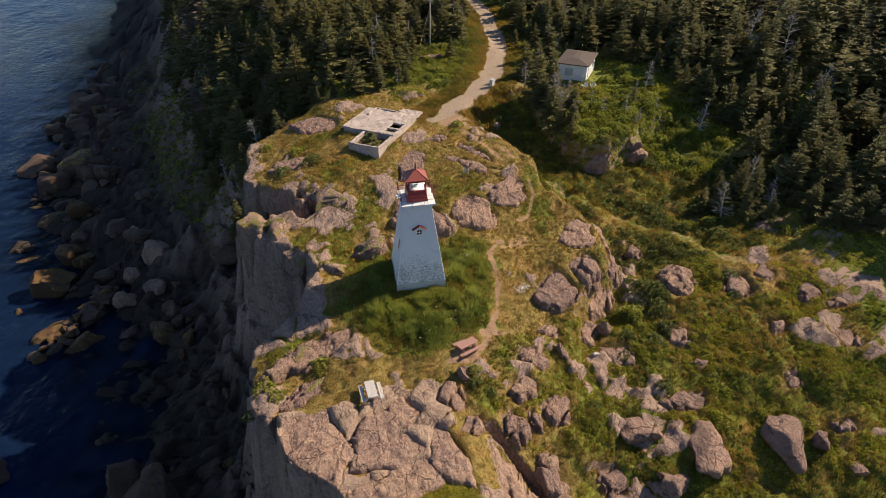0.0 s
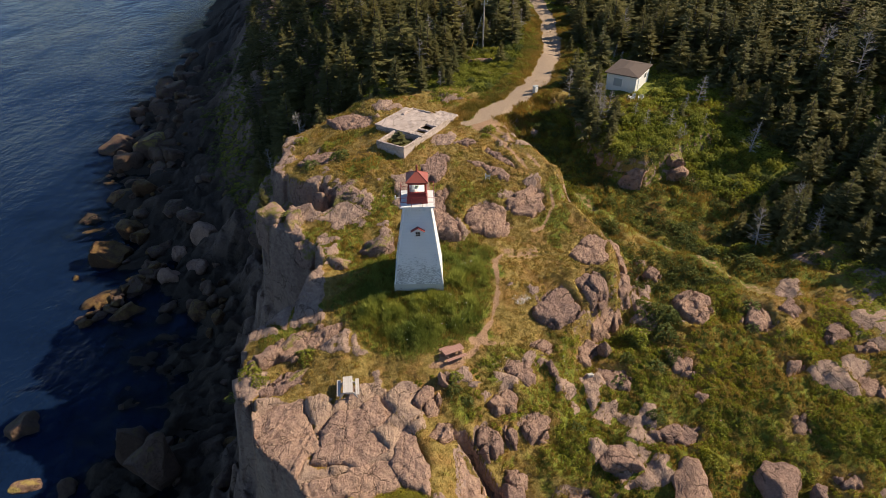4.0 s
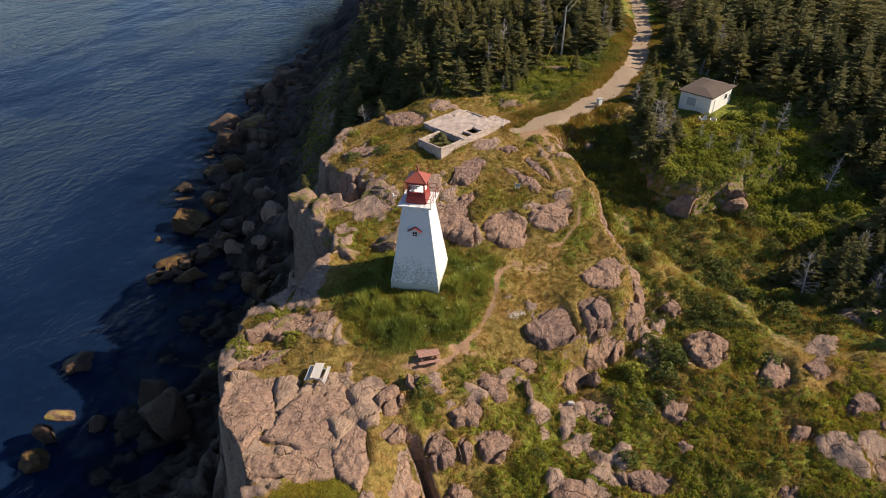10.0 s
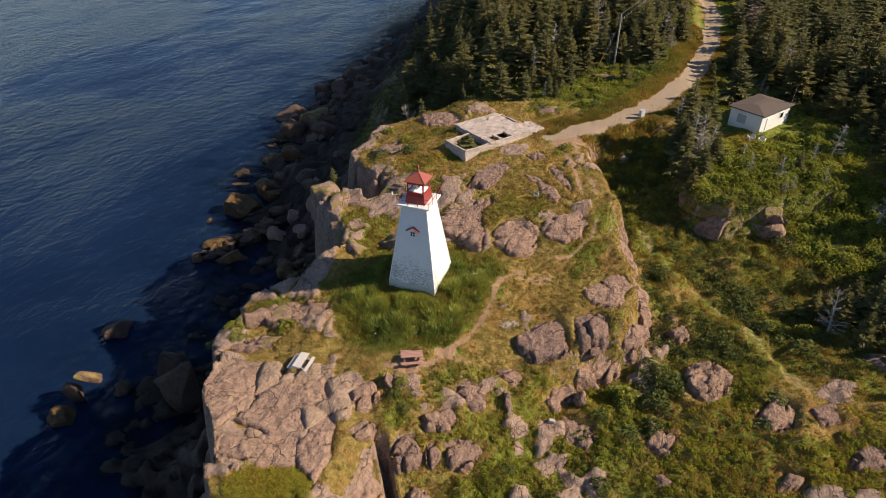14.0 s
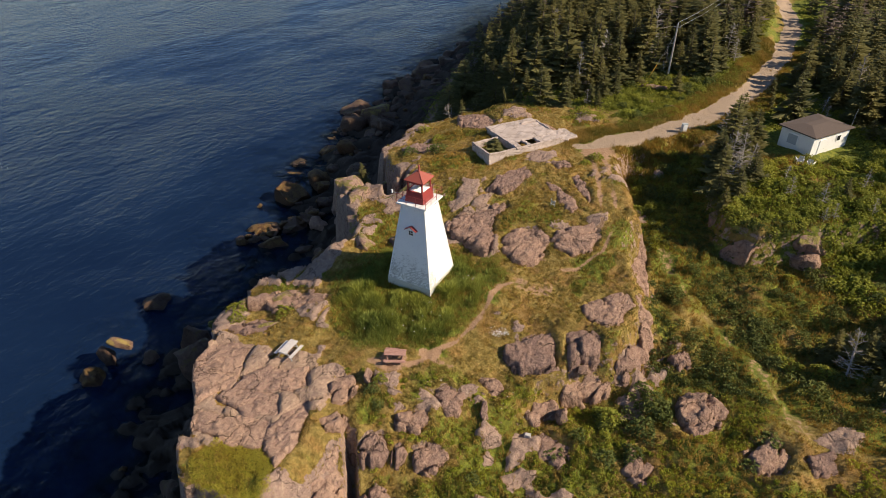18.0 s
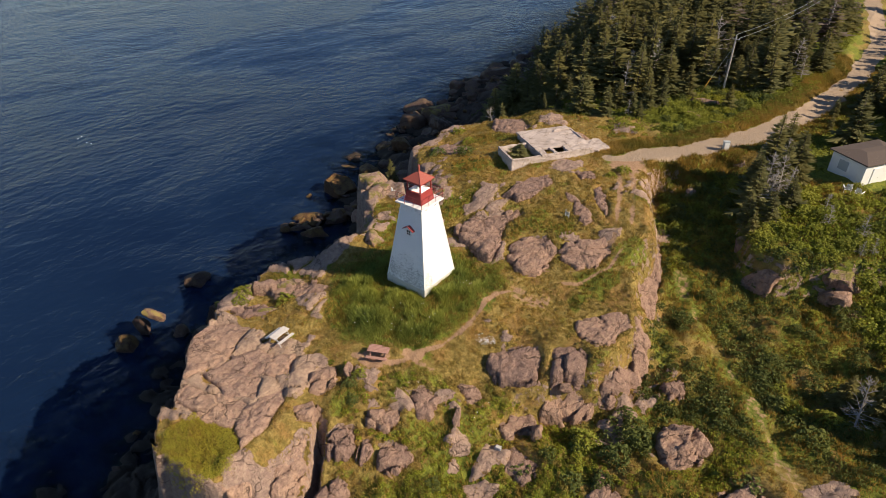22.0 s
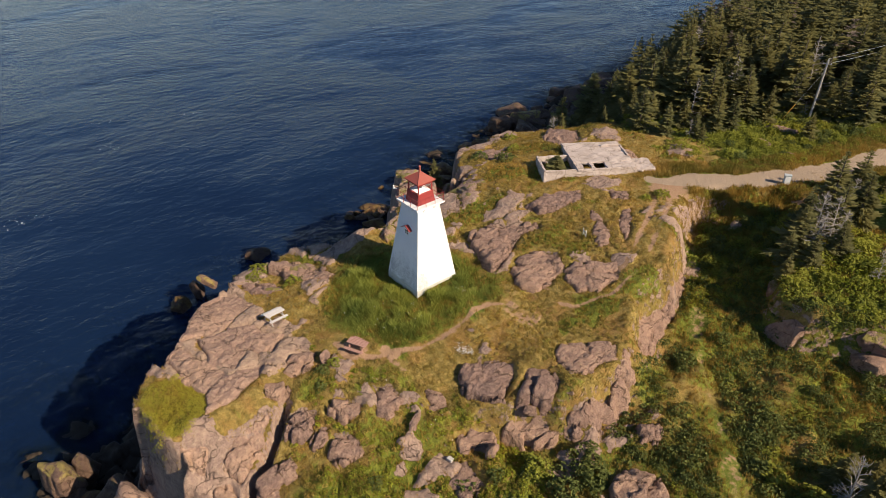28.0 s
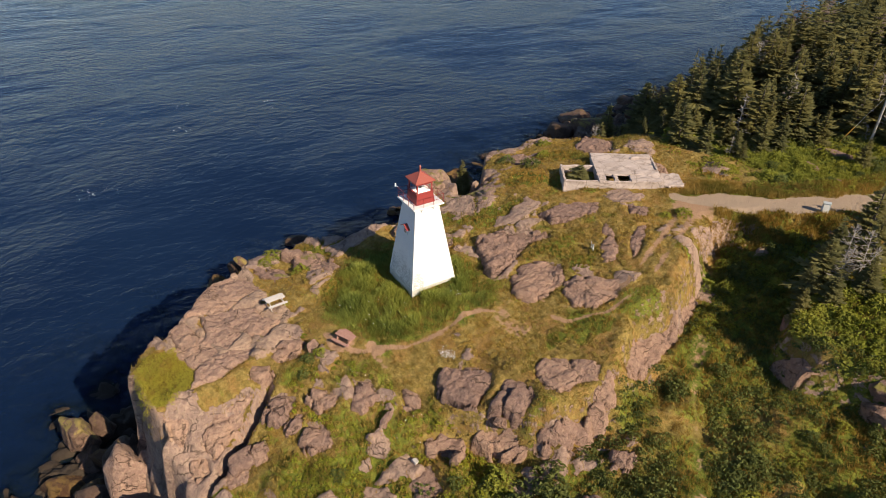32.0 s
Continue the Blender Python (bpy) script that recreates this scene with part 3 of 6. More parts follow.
def near_rock(x, y):
    """The distance to the nearest outlined rock, positive on it."""
    x, y = np.asarray(x, float), np.asarray(y, float)
    best = np.full(x.shape, -2.0)
    for outline, rise in ALL_ROCKS:
        px, py = [p[0] for p in outline], [p[1] for p in outline]
        m = (x > min(px) - 1.2) & (x < max(px) + 1.2) & (y > min(py) - 1.2) & (y < max(py) + 1.2)
        if m.any():
            best[m] = np.maximum(best[m], inside(x[m], y[m], outline))
    return best


def bedding(x, y):
    """The joints that break the rock: small and large plates, each with its chance value and distance to the next joint."""
    warp = 1.6 * fbm(x, y, 5.0, 3, 3)
    fine = 0.35 * fbm(x, y, 0.9, 7, 2)
    pu, pv = 0.82 * x + 0.57 * y + 0.8 * warp + fine, -0.57 * x + 0.82 * y + 0.5 * warp + fine
    return plates(pu / 1.35, pv, 2.1, 71) + plates(pu / 1.2, pv, 4.4, 73)


def headland(x, y):
    """The smooth pale slabs of the southern headland."""
    return smooth(0.5, -0.3, np.hypot((x + 6) / 6.5, (y + 16) / 5.5) * 3 - 3)


def ledges(x, y, beds=None, jointed=True):
    """Where bare rock breaks through the turf, plate by plate: 0 turf, 1 rock."""
    slab, joint, big, big_joint = bedding(x, y) if beds is None else beds
    n = 0.22 * (slab - 0.5) + 0.45 * (big - 0.5) + 0.8 * fbm(x, y, 3.4, 53, 4)
    share = -0.12 - 0.05 * smooth(2.5, 6, y) * smooth(18, 13, y) * smooth(-9, -4, x)
    share = share - 0.01 * smooth(2, 7, x) * smooth(-2, -7, y) - 0.02 * smooth(24, 29, x) * smooth(2, -3, y)
    share = share + 0.58 * smooth(0.6, -0.9, np.hypot((x + 5.8) / 6.5, (y + 16.0) / 5.6) * 3 - 3 + 1.2 * fbm(x, y, 3, 37, 3))
    share = share + 0.30 * smooth(4, 1, inside(x, y, BRINK))
    share = share - 0.6 * smooth(-1.0, 0.6, inside(x, y, TALL_GRASS)) - 0.6 * smooth(31, 35, y) - 0.6 * smooth(3, 2, near_line(x, y, ROAD))
    share = share - 0.4 * smooth(0.9, 0.4, near_line(x, y, TRAIL)) - 0.35 * smooth(17, 20, x) * smooth(4, 9, y) - 0.4 * smooth(6, 3.4, np.hypot(x - 10.5, y - 5.2))
    share = share - 0.5 * smooth(1.4, 0.7, np.hypot(x - 8.9, y + 2.7))
    if not jointed:
        return smooth(0.10, 0.17, n + share)
    gap = smooth(0.02, 0.3, big_joint)
    return smooth(0.10, 0.17, n + share) * gap


def ground_height(x, y, rough=True):
    x, y = np.asarray(x, float), np.asarray(y, float)
    warp = 1.6 * fbm(x, y, 5.0, 3, 3)
    top = 3.3 * smooth(2.5, 18, y) + 0.05 * np.clip(y - 18, 0, 60) + 0.21 * np.clip(y, -12, 0) + 0.06 * np.minimum(y + 12, 0)
    top = top - 0.22 * np.clip(x - 3, 0, 9) * smooth(3, -8, y) - 0.35 * np.clip(-12 - y, 0, 14) * smooth(0.5, 5, x)
    top = top - 0.22 * np.clip(-x - 5, 0, 20) * smooth(5, 15, y) * smooth(60, 30, y)
    top = top - 0.16 * np.clip(-x - 6, 0, 9) * smooth(1, -4, y) * smooth(-14, -8, y)
    vale = np.interp(y, [-30, -14, -8, -3, 4, 12, 20, 27, 33, 40, 60, 120], [-9.5, -5.7, -4.8, -4.2, -2.9, -2.4, -0.9, 1.4, 3.8, 4.2, 4.8, 6])
    vale = vale + 0.16 * np.clip(x - 20, 0, 12) * smooth(9, -3, y) + 0.10 * np.clip(x - 33, 0, 60)
    rim = np.interp(y, [-30, -14, -8, -5, -3, 0, 5, 10, 18, 25, 30, 34], [20, 11.5, 12.2, 13.6, 15.2, 18.6, 18.6, 16.4, 13.3, 10.2, 13, 19])
    m = smooth(-1.0, 1.5, x - rim + 0.9 * warp + 0.6 * fbm(x, y, 1.5, 29, 3))
    h = top * (1 - m) + vale * m
    knoll = np.interp(y, [17, 19, 26, 45], [1.5, 1.9, 3.3, 4.4])
    k = smooth(-0.5, 0.5, inside(x, y, MOUND) + 0.5 * warp)
    h = np.where(knoll > h, h + (knoll - h) * k, h)
    crack = near_line(x, y, FISSURE)
    h = h - 3.0 * smooth(0.5, 0.15, crack + 0.3 * warp + 0.1) * smooth(-14.3, -17.0, y)
    beds = bedding(x, y)
    slab, joint, big, big_joint = beds
    a, b = inside(x, y, BRINK) + 0.3 * warp - 0.5 + 1.5 * (big - 0.5) + 0.6 * (slab - 0.5), inside(x, y, SHORE) + 0.8 * warp
    f = np.clip(-a / np.maximum(-a + np.maximum(b, 0.01), 0.01), 0, 1)
    steep = smooth(36, 27, y)
    fall = steep * np.interp(f, [0, 0.07, 0.16, 0.30, 0.6, 1.0], [0, 0.42, 0.62, 0.78, 0.91, 1.0]) + (1 - steep) * np.interp(f, [0, 0.1, 0.4, 0.6, 1.0], [0, 0.12, 0.50, 0.80, 1.0])
    steps = 0.05 * np.sin(f * 34 + 3.0 * warp) * smooth(0, 0.06, f) * smooth(0.55, 0.3, f)
    h = np.where(a < 0, h + (SEA - h) * np.clip(fall + steps, 0, 1), h)
    h = np.where(b < 0, SEA + 0.22 * np.maximum(b, -40), h)
    if rough:
        on_rock = near_rock(x, y)
        calm = smooth(0.5, -0.4, on_rock)
        wild = smooth(0.5, -1.5, a)
        h = h - 0.25 * smooth(-0.05, 0.3, on_rock) + calm * wild * (2.0 * fbm(x, y, 4.5, 11, 5) + 1.3 * np.abs(fbm(x, y, 1.9, 5, 3)) - 0.25)
        lifted, flat = ledges(x, y, beds), headland(x, y)
        rise = 0.22 + 0.06 * flat + (1 - 0.85 * flat) * 0.14 * ((slab * 7.13) % 1.0 - 0.4) + 0.28 * ((big * 5.7) % 1.0 - 0.4) * (0.4 + 0.6 * flat) + 0.26 * fbm(x, y, 1.3, 35, 4)
        h = h + calm * (1 - wild) * lifted * rise
        h = h + calm * wild * (1.3 * (slab - 0.5) - 0.5 * smooth(0.3, 0.05, joint))
        hummock = smooth(5, 12, x) * smooth(-3, -9, y) + m * smooth(26, 16, y)
        h = h + calm * (1 - wild) * np.clip(hummock, 0, 1) * (0.75 * fbm(x, y, 2.4, 31, 4) + 0.5 * np.abs(fbm(x, y, 1.2, 33, 2)))
        h = h + calm * (1 - wild) * (0.42 * fbm(x, y, 3.4, 21, 5) + 0.16 * fbm(x, y, 0.9, 23, 3)) * smooth(1.0, 3.0, near_line(x, y, ROAD)) * smooth(3.4, 4.6, np.hypot(x, y))
    return h


# ---- ground and water ----
def ticks(*runs):
    out = []
    for a, b, step in runs:
        out.extend(np.arange(a, b - 1e-6, step).tolist())
    return np.array(out + [runs[-1][1]])


TRACK_A = [(9, 5.6), (11.5, 6.8), (12.8, 9.2), (12.9, 12.6), (10.6, 18.3), (8.3, 23.2), (6.6, 25.5)]
TRACK_B = [(34, -4), (30.9, 0.1), (27.4, 4.6), (23.6, 8.8), (20.8, 11.6), (17.6, 16)]


def grid(xs, ys):
    x, y = np.meshgrid(xs, ys)
    i = np.arange(len(xs) * len(ys)).reshape(len(ys), len(xs))
    f = np.stack((i[:-1, :-1], i[:-1, 1:], i[1:, 1:], i[1:, :-1]), -1).reshape(-1, 4)
    return x.ravel(), y.ravel(), f


def cover(x, y, z=None, slope=None):
    """How rocky, green, trodden and gravelled the land is at a place."""
    a = inside(x, y, BRINK)
    lawn = smooth(-0.8, 0.6, inside(x, y, TALL_GRASS) + 0.8 * fbm(x, y, 2.0, 41, 3))
    rim = np.interp(y, [-30, -14, -8, -5, -3, 0, 5, 10, 18, 25, 30, 34], [20, 11.5, 12.2, 13.6, 15.2, 18.6, 18.6, 16.4, 13.3, 10.2, 13, 19])
    vale = smooth(0.5, 2.5, x - rim)
    lush = np.maximum(lawn, vale * (0.62 + 0.2 * smooth(2, 8, y) + 1.2 * fbm(x, y, 5, 47, 4)))
    lush = np.maximum(lush, smooth(0.0, 0.26, fbm(x, y, 3.2, 43, 4)) * 0.75)
    lush = np.maximum(lush, smooth(33, 38, y) * (0.9 - 0.5 * smooth(3.6, 2.2, near_line(x, y, ROAD) + 0.8 * fbm(x, y, 2.5, 66, 3))))
    lush = np.maximum(lush, smooth(2, 8, x) * smooth(-5, -9, y) * (0.80 + 1.1 * fbm(x, y, 3, 49, 4)))
    trod = np.maximum(0.85 * smooth(0.62, 0.1, near_line(x, y, TRAIL) + 0.5 * fbm(x, y, 1.5, 58, 3)), 0.46 * smooth(1.1, 0.1, near_line(x, y, TRACK_B) + 1.2 * fbm(x, y, 2.0, 59, 4)))
    ruts = np.abs(near_line(x, y, TRACK_A) - 0.65)
    trod = np.maximum(trod, 0.62 * smooth(0.4, 0.05, ruts + 0.4 * fbm(x, y, 2, 62, 2)))
    trod = np.maximum(trod, 0.55 * smooth(2.6, 0.1, np.hypot((x - 8.6) * 0.8, y - 3.0) + 3.0 * fbm(x, y, 2.2, 60, 4)))
    trod = np.maximum(trod, 0.8 * smooth(1.7, 0.6, np.hypot(x - 2.6, y + 8.9)))
    trod = np.maximum(trod, 0.75 * smooth(1.2, 0.4, np.hypot((x - 5.6) / 1.9, (y + 7.3) / 1.1) + 0.9 * fbm(x, y, 1.4, 64, 3)))
    road = smooth(1.75, 0.95, near_line(x, y, ROAD) + 0.7 * fbm(x, y, 2, 51, 3) + 0.8 * smooth(29, 25, y))
    trod = np.maximum(trod, 0.75 * smooth(3.0, 1.0, np.hypot(x - 7.6, (y - 24.6) * 0.9) + 1.2 * fbm(x, y, 1.8, 63, 3)))
    bare = 0.06 + 0.9 * np.maximum(ledges(x, y), headland(x, y) * ledges(x, y, None, False))
    bare = np.maximum(bare, smooth(0.6, -0.8, a + 0.9 * fbm(x, y, 3, 57, 3) + 5 * smooth(27, 33, y)))
    lush = np.maximum(lush, smooth(-1, -4, a))
    mat = smooth(1.1, 0.8, np.hypot((x + 2.0) / 3.3, (y + 22.2) / 2.2) + 0.4 * fbm(x, y, 1.5, 65, 3))
    bare, lush = bare * (1 - mat), np.maximum(lush, mat)
    if slope is not None:
        bare = np.maximum(bare, smooth(0.9, 1.5, slope) * 0.9 * smooth(36, 30, y) * (1 - 0.5 * smooth(9, 13, x)))
    on_rock = near_rock(x, y)
    lush = lush * (1 - 0.55 * smooth(-0.9, -0.1, on_rock + 0.5 * fbm(x, y, 1.4, 87, 3)))
    bare = np.maximum(bare, smooth(0.15, 0.5, on_rock))
    bare = np.minimum(bare, np.minimum(1 - 0.8 * lawn, np.minimum(1 - road, 1.1 - trod)))
    return bare, lush, trod, road


GX = ticks((-120, -66, 5), (-66, -42, 0.8), (-42, -20, 0.45), (-20, -16, 0.3), (-16, 21, 0.2), (21, 34, 0.3), (34, 62, 0.8), (62, 200, 6), (200, 800, 100))
GY = ticks((-72, -40, 3), (-40, -28, 0.6), (-28, 18, 0.2), (18, 33, 0.3), (33, 112, 0.8), (112, 200, 5), (200, 660, 92))
gx, gy, gf = grid(GX, GY)
gz = ground_height(gx, gy)
shape = (len(GY), len(GX))


def lay(x, y):
    """The height of the ground sheet at places on it."""
    x, y, h = np.asarray(x, float), np.asarray(y, float), gz.reshape(shape)
    i = np.clip(np.searchsorted(GX, x) - 1, 0, len(GX) - 2)
    j = np.clip(np.searchsorted(GY, y) - 1, 0, len(GY) - 2)
    u, v = np.clip((x - GX[i]) / (GX[i + 1] - GX[i]), 0, 1), np.clip((y - GY[j]) / (GY[j + 1] - GY[j]), 0, 1)
    return (h[j, i] * (1 - u) + h[j, i + 1] * u) * (1 - v) + (h[j + 1, i] * (1 - u) + h[j + 1, i + 1] * u) * v


def at_ground(x, y, rough=True):
    return float(lay(x, y)) if rough else float(ground_height(np.array([x]), np.array([y]), False)[0])


gzx = np.gradient(gz.reshape(shape), GX, axis=1)
gzy = np.gradient(gz.reshape(shape), GY, axis=0)
gslope = np.hypot(gzx, gzy).ravel()
bare, lush, trod, road = cover(gx, gy, gz, gslope)
# truly wet near the waterline; the reach up the cliffs stands in for shade
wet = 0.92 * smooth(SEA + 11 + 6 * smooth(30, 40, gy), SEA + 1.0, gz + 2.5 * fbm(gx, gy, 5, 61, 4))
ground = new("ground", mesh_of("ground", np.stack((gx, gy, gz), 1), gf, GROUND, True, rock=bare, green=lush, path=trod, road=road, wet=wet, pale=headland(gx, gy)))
tagged(ground, "rocky headland with dry grass, bare ledges and sheer cliffs", "ground", kind="structure")

WX = ticks((-3000, -200, 700), (-200, -80, 15), (-80, 30, 1.0), (30, 120, 15), (120, 3000, 720))
WY = ticks((-3000, -120, 720), (-120, -60, 15), (-60, 110, 1.0), (110, 300, 12), (300, 3000, 675))
wx, wy, wf = grid(WX, WY)
deep = SEA - lay(wx, wy)
water = new("water", mesh_of("water", np.stack((wx, wy, np.full(wx.shape, SEA)), 1), wf, WATER, True, shallow=0.8 * np.exp(-np.clip(deep, 0, 60) * 0.75)))
tagged(water, "dark blue sea with wind ripples below the cliffs", "sea", kind="structure")


# ---- rocks ----
def ball(level):
    bm = bmesh.new()
    bmesh.ops.create_icosphere(bm, subdivisions=level, radius=1.0)
    v = np.array([q.co[:] for q in bm.verts])
    f = [[q.index for q in p.verts] for p in bm.faces]
    bm.free()
    return v, f


BALLS = {k: ball(k) for k in (3, 4, 5)}


def rock_mesh(seed, l, w, h, material, level=4, cuts=11, boxy=0.55, jag=0.10, wander=1.0):
    """A broken, faceted rock: a rounded block cut by planes, then weathered. Its middle is at the origin."""
    rng = random.Random(seed)
    v, f = BALLS[level]
    p = np.sign(v) * np.abs(v) ** boxy
    p = p / np.maximum(np.abs(p).max(), 1e-6)
    for _ in range(cuts * 2):
        n = np.array([rng.gauss(0, 1), rng.gauss(0, 1), rng.gauss(0, 0.8)])
        n /= np.linalg.norm(n)
        d = rng.uniform(0.58, 0.95)
        over = np.maximum(p @ n - d, 0)
        p = p - over[:, None] * n
    ang = np.arctan2(p[:, 1], p[:, 0])
    lobes = sum(rng.uniform(0.02, 0.09) * np.cos(k * ang + rng.uniform(0, 6.28)) for k in (2, 3, 4, 5, 7))
    p[:, :2] *= (1 + lobes * wander)[:, None]
    size = max(l, w, h)
    q = p * np.array([l / 2, w / 2, h / 2])
    off = Vector((seed * 3.7, seed * 1.3, 0.5))
    out = np.empty_like(q)
    for i, c in enumerate(q):
        c0 = Vector(c)
        a = noise.noise(c0 * (1.3 / max(0.6, size * 0.35)) + off)
        b = noise.noise(c0 * 1.9 + off)
        r = abs(noise.noise(c0 * 0.9 - off))
        s = noise.noise(c0 * 5.0 + off)
        k = jag * (0.9 * a * min(size, 4) * 0.5 + 0.55 * b - 0.8 * max(0.0, 0.10 - r) * 6 * 0.6 + 0.22 * s)
        out[i] = q[i] + v[i] * k
    return mesh_of("rock", out, f, material, True)


def stone(name, x, y, l, w, h, turn, material, label, up=0.0, tilt=(0, 0), seed=None, group="", level=4, cuts=11, boxy=0.55, jag=0.075, category="rock", z=None, follow=0.0):
    """A rock set into the ground; up is how far its top stands above the ground in the middle."""
    seed = int(abs(x * 131 + y * 57)) % 9973 if seed is None else seed
    ob = new(name, rock_mesh(seed, l, w, h, material, level, cuts, boxy, jag))
    base = at_ground(x, y, False) if z is None else z
    lean = Matrix.Identity(4)
    if follow:
        e = 0.9
        n = Vector(((at_ground(x - e, y, False) - at_ground(x + e, y, False)) / (2 * e), (at_ground(x, y - e, False) - at_ground(x, y + e, False)) / (2 * e), 1 / follow))
        lean = Vector((0, 0, 1)).rotation_difference(n).to_matrix().to_4x4()
    ob.matrix_world = Matrix.Translation((x, y, base)) @ lean @ pose(0, 0, up - h / 2, tilt[0], tilt[1], turn)
    return tagged(ob, label, category, group)


def outcrop(outline, rise, material, label, group, name="rock_outcrop", plate=1.5, step=0.12, gap=0.45):
    """Bedrock that breaks through the turf: jointed into blocks, its top flatter than the slope, its edges broken off."""
    px, py = [p[0] for p in outline], [p[1] for p in outline]
    xs, ys = np.arange(min(px) - 0.5, max(px) + 0.5, step), np.arange(min(py) - 0.5, max(py) + 0.5, step)
    x, y, f = grid(xs, ys)
    s = inside(x, y, outline) + 0.75 * fbm(x, y, 1.7, 131, 5) + 0.05
    warp, fine = 1.1 * fbm(x, y, 3.1, 133, 3), 0.22 * fbm(x, y, 0.7, 137, 3)
    pu, pv = 0.82 * x + 0.57 * y + warp + fine, -0.57 * x + 0.82 * y + 0.6 * warp + fine
    big, big_joint = plates(pu / 1.5, pv, plate, 171)
    small, small_joint = plates(pu / 1.25, pv, plate * 0.42, 173)
    s = s - gap * smooth(0.2, 0.02, big_joint) * smooth(1.0, 0.3, s)
    low = ground_height(x, y, False)
    level = low[s > 0].mean() if (s > 0).any() else low.mean()
    body = rise * (0.42 + 0.5 * (big - 0.5) + 0.2 * (small - 0.5)) + 0.20 * fbm(x, y, 0.75, 139, 4) + 0.3 * rise * fbm(x, y, 2.6, 141, 2)
    body = body - (0.04 + 0.14 * rise) * smooth(0.10, 0.01, big_joint) - 0.035 * smooth(0.06, 0.01, small_joint)
    top = low + 0.6 * np.clip(level - low, -0.5, 0.8) + body
    side = np.interp(s, [-0.16, 0.0, 0.10, 0.30, 0.9], [0, 0.5, 0.80, 0.93, 1.0])
    z = low - 0.55 + (top - low + 0.55) * side
    f = f[(s[f] > -0.15).any(axis=1)]
    used, back = np.unique(f, return_inverse=True)
    me = mesh_of(name, np.stack((x, y, z), 1)[used], back.reshape(f.shape), material, True)
    return tagged(new(name, me), label, "rock", group)


TURF_WORDS = "purplish-grey jointed bedrock breaking through the turf"
for rocks, material, words, plate in (
        (SUMMIT_ROCKS, ROCK, "large rounded rock outcrop beside the lighthouse lawn", 1.9), (CREST_ROCKS, ROCK, "low flat bedrock ledge in dry grass", 1.5),
        (RIM_ROCKS, ROCK, "blocky purplish rock outcrop above the valley", 1.6), (TERRACE_ROCKS, ROCK, TURF_WORDS, 1.3),
        (SADDLE_ROCKS, ROCK, "weathered bedrock ledge in trodden turf", 1.4), (TIP_ROCKS, ROCK_SLAB, "broken block of rock at the cliff edge", 1.2),
        (SCRUB_ROCKS, ROCK, "rough rock knob among the shrubs", 1.5), (SLOPE_ROCKS, ROCK, TURF_WORDS, 1.2)):
    for outline, rise in rocks:
        outcrop(outline, rise, material, words, "outcrops in the turf", plate=plate)
for outline, rise in SLAB_PLATES:
    outcrop(outline, rise, ROCK_SLAB, "pale cracked rock slab lying on the headland", "slabs of the headland", "rock_slab", 2.3, 0.10, 0.12)
# rocks beside the road
for x, y, l, w, h, turn in ((8.7, 44.6, 4.0, 3.4, 1.6, 30), (8.8, 40.2, 3.4, 2.0, 1.0, 20), (12.2, 39.4, 2.0, 1.6, 0.8, 0)):
    stone("rock_outcrop", x, y, l * 1.2, w * 1.2, 1.6 + h, turn, ROCK, "grey rock heap among shrubs beside the road", 0.14 + h * 0.36, group="rocks beside the road", level=4, boxy=0.36, follow=0.8)
# bluffs along the western brink
BLUFFS = [(-7.0, 12.2, 5.0, 6.4, 6.5, 1.3, -11), (-12.2, 7.4, 4.6, 4.2, 6.5, 1.0, 20), (-14.6, 16.4, 4.6, 7.0, 7.0, 0.4, -11), (-3.9, 3.6, 3.6, 3.4, 3.0, 1.0, -11), (-10.9, 5.4, 3.8, 3.8, 5.0, 1.2, 42),
          (-7.4, 1.5, 3.4, 3.6, 4.0, 0.7, 42), (-14.4, 9.2, 4.6, 4.4, 6.5, 0.9, 42), (-7.4, 13.4, 4.2, 4.2, 4.0, 0.5, 42), (-9.6, -5.9, 7.0, 2.6, 3.6, 0.5, 34),
          (-9.6, -10.2, 4.6, 2.4, 3.0, 0.3, 42), (24.9, 19.2, 4.6, 4.2, 5.6, 0.15, 20), (22.3, 21.6, 3.4, 4.6, 5.0, 0.1, 30), (29.6, 20.6, 4.4, 3.0, 4.0, 0.3, 30), (31.6, 18.6, 3.0, 1.8, 2.0, 0.6, 20)]
for x, y, l, w, d, h, turn in BLUFFS:
    stone("rock_bluff", x, y, l, w, d, turn, ROCK_MOSSY, "rounded grey-brown rock bluff with grass on top", h, group="bluffs along the brink", level=5, boxy=0.40)
for x, y, l, w, d, h, turn in ((24.3, 18.2, 3.0, 2.4, 4.4, 1.5, -14), (29.6, 19.4, 2.6, 2.2, 4.0, 0.8, 10)):
    stone("rock_bluff", x, y, l, w, d, turn, ROCK, "upright grey rock bluff under the shrubs of the knoll", h, group="bluffs along the brink", z=-0.6, boxy=0.26, cuts=4, jag=0.05)
stone("rock_bluff", -16.4, 14.6, 3.6, 3.6, 13, 20, ROCK_MOSSY, "dark rock buttress below the brink with a small spruce", 0.0, group="bluffs along the brink", z=-3.4, boxy=0.4)
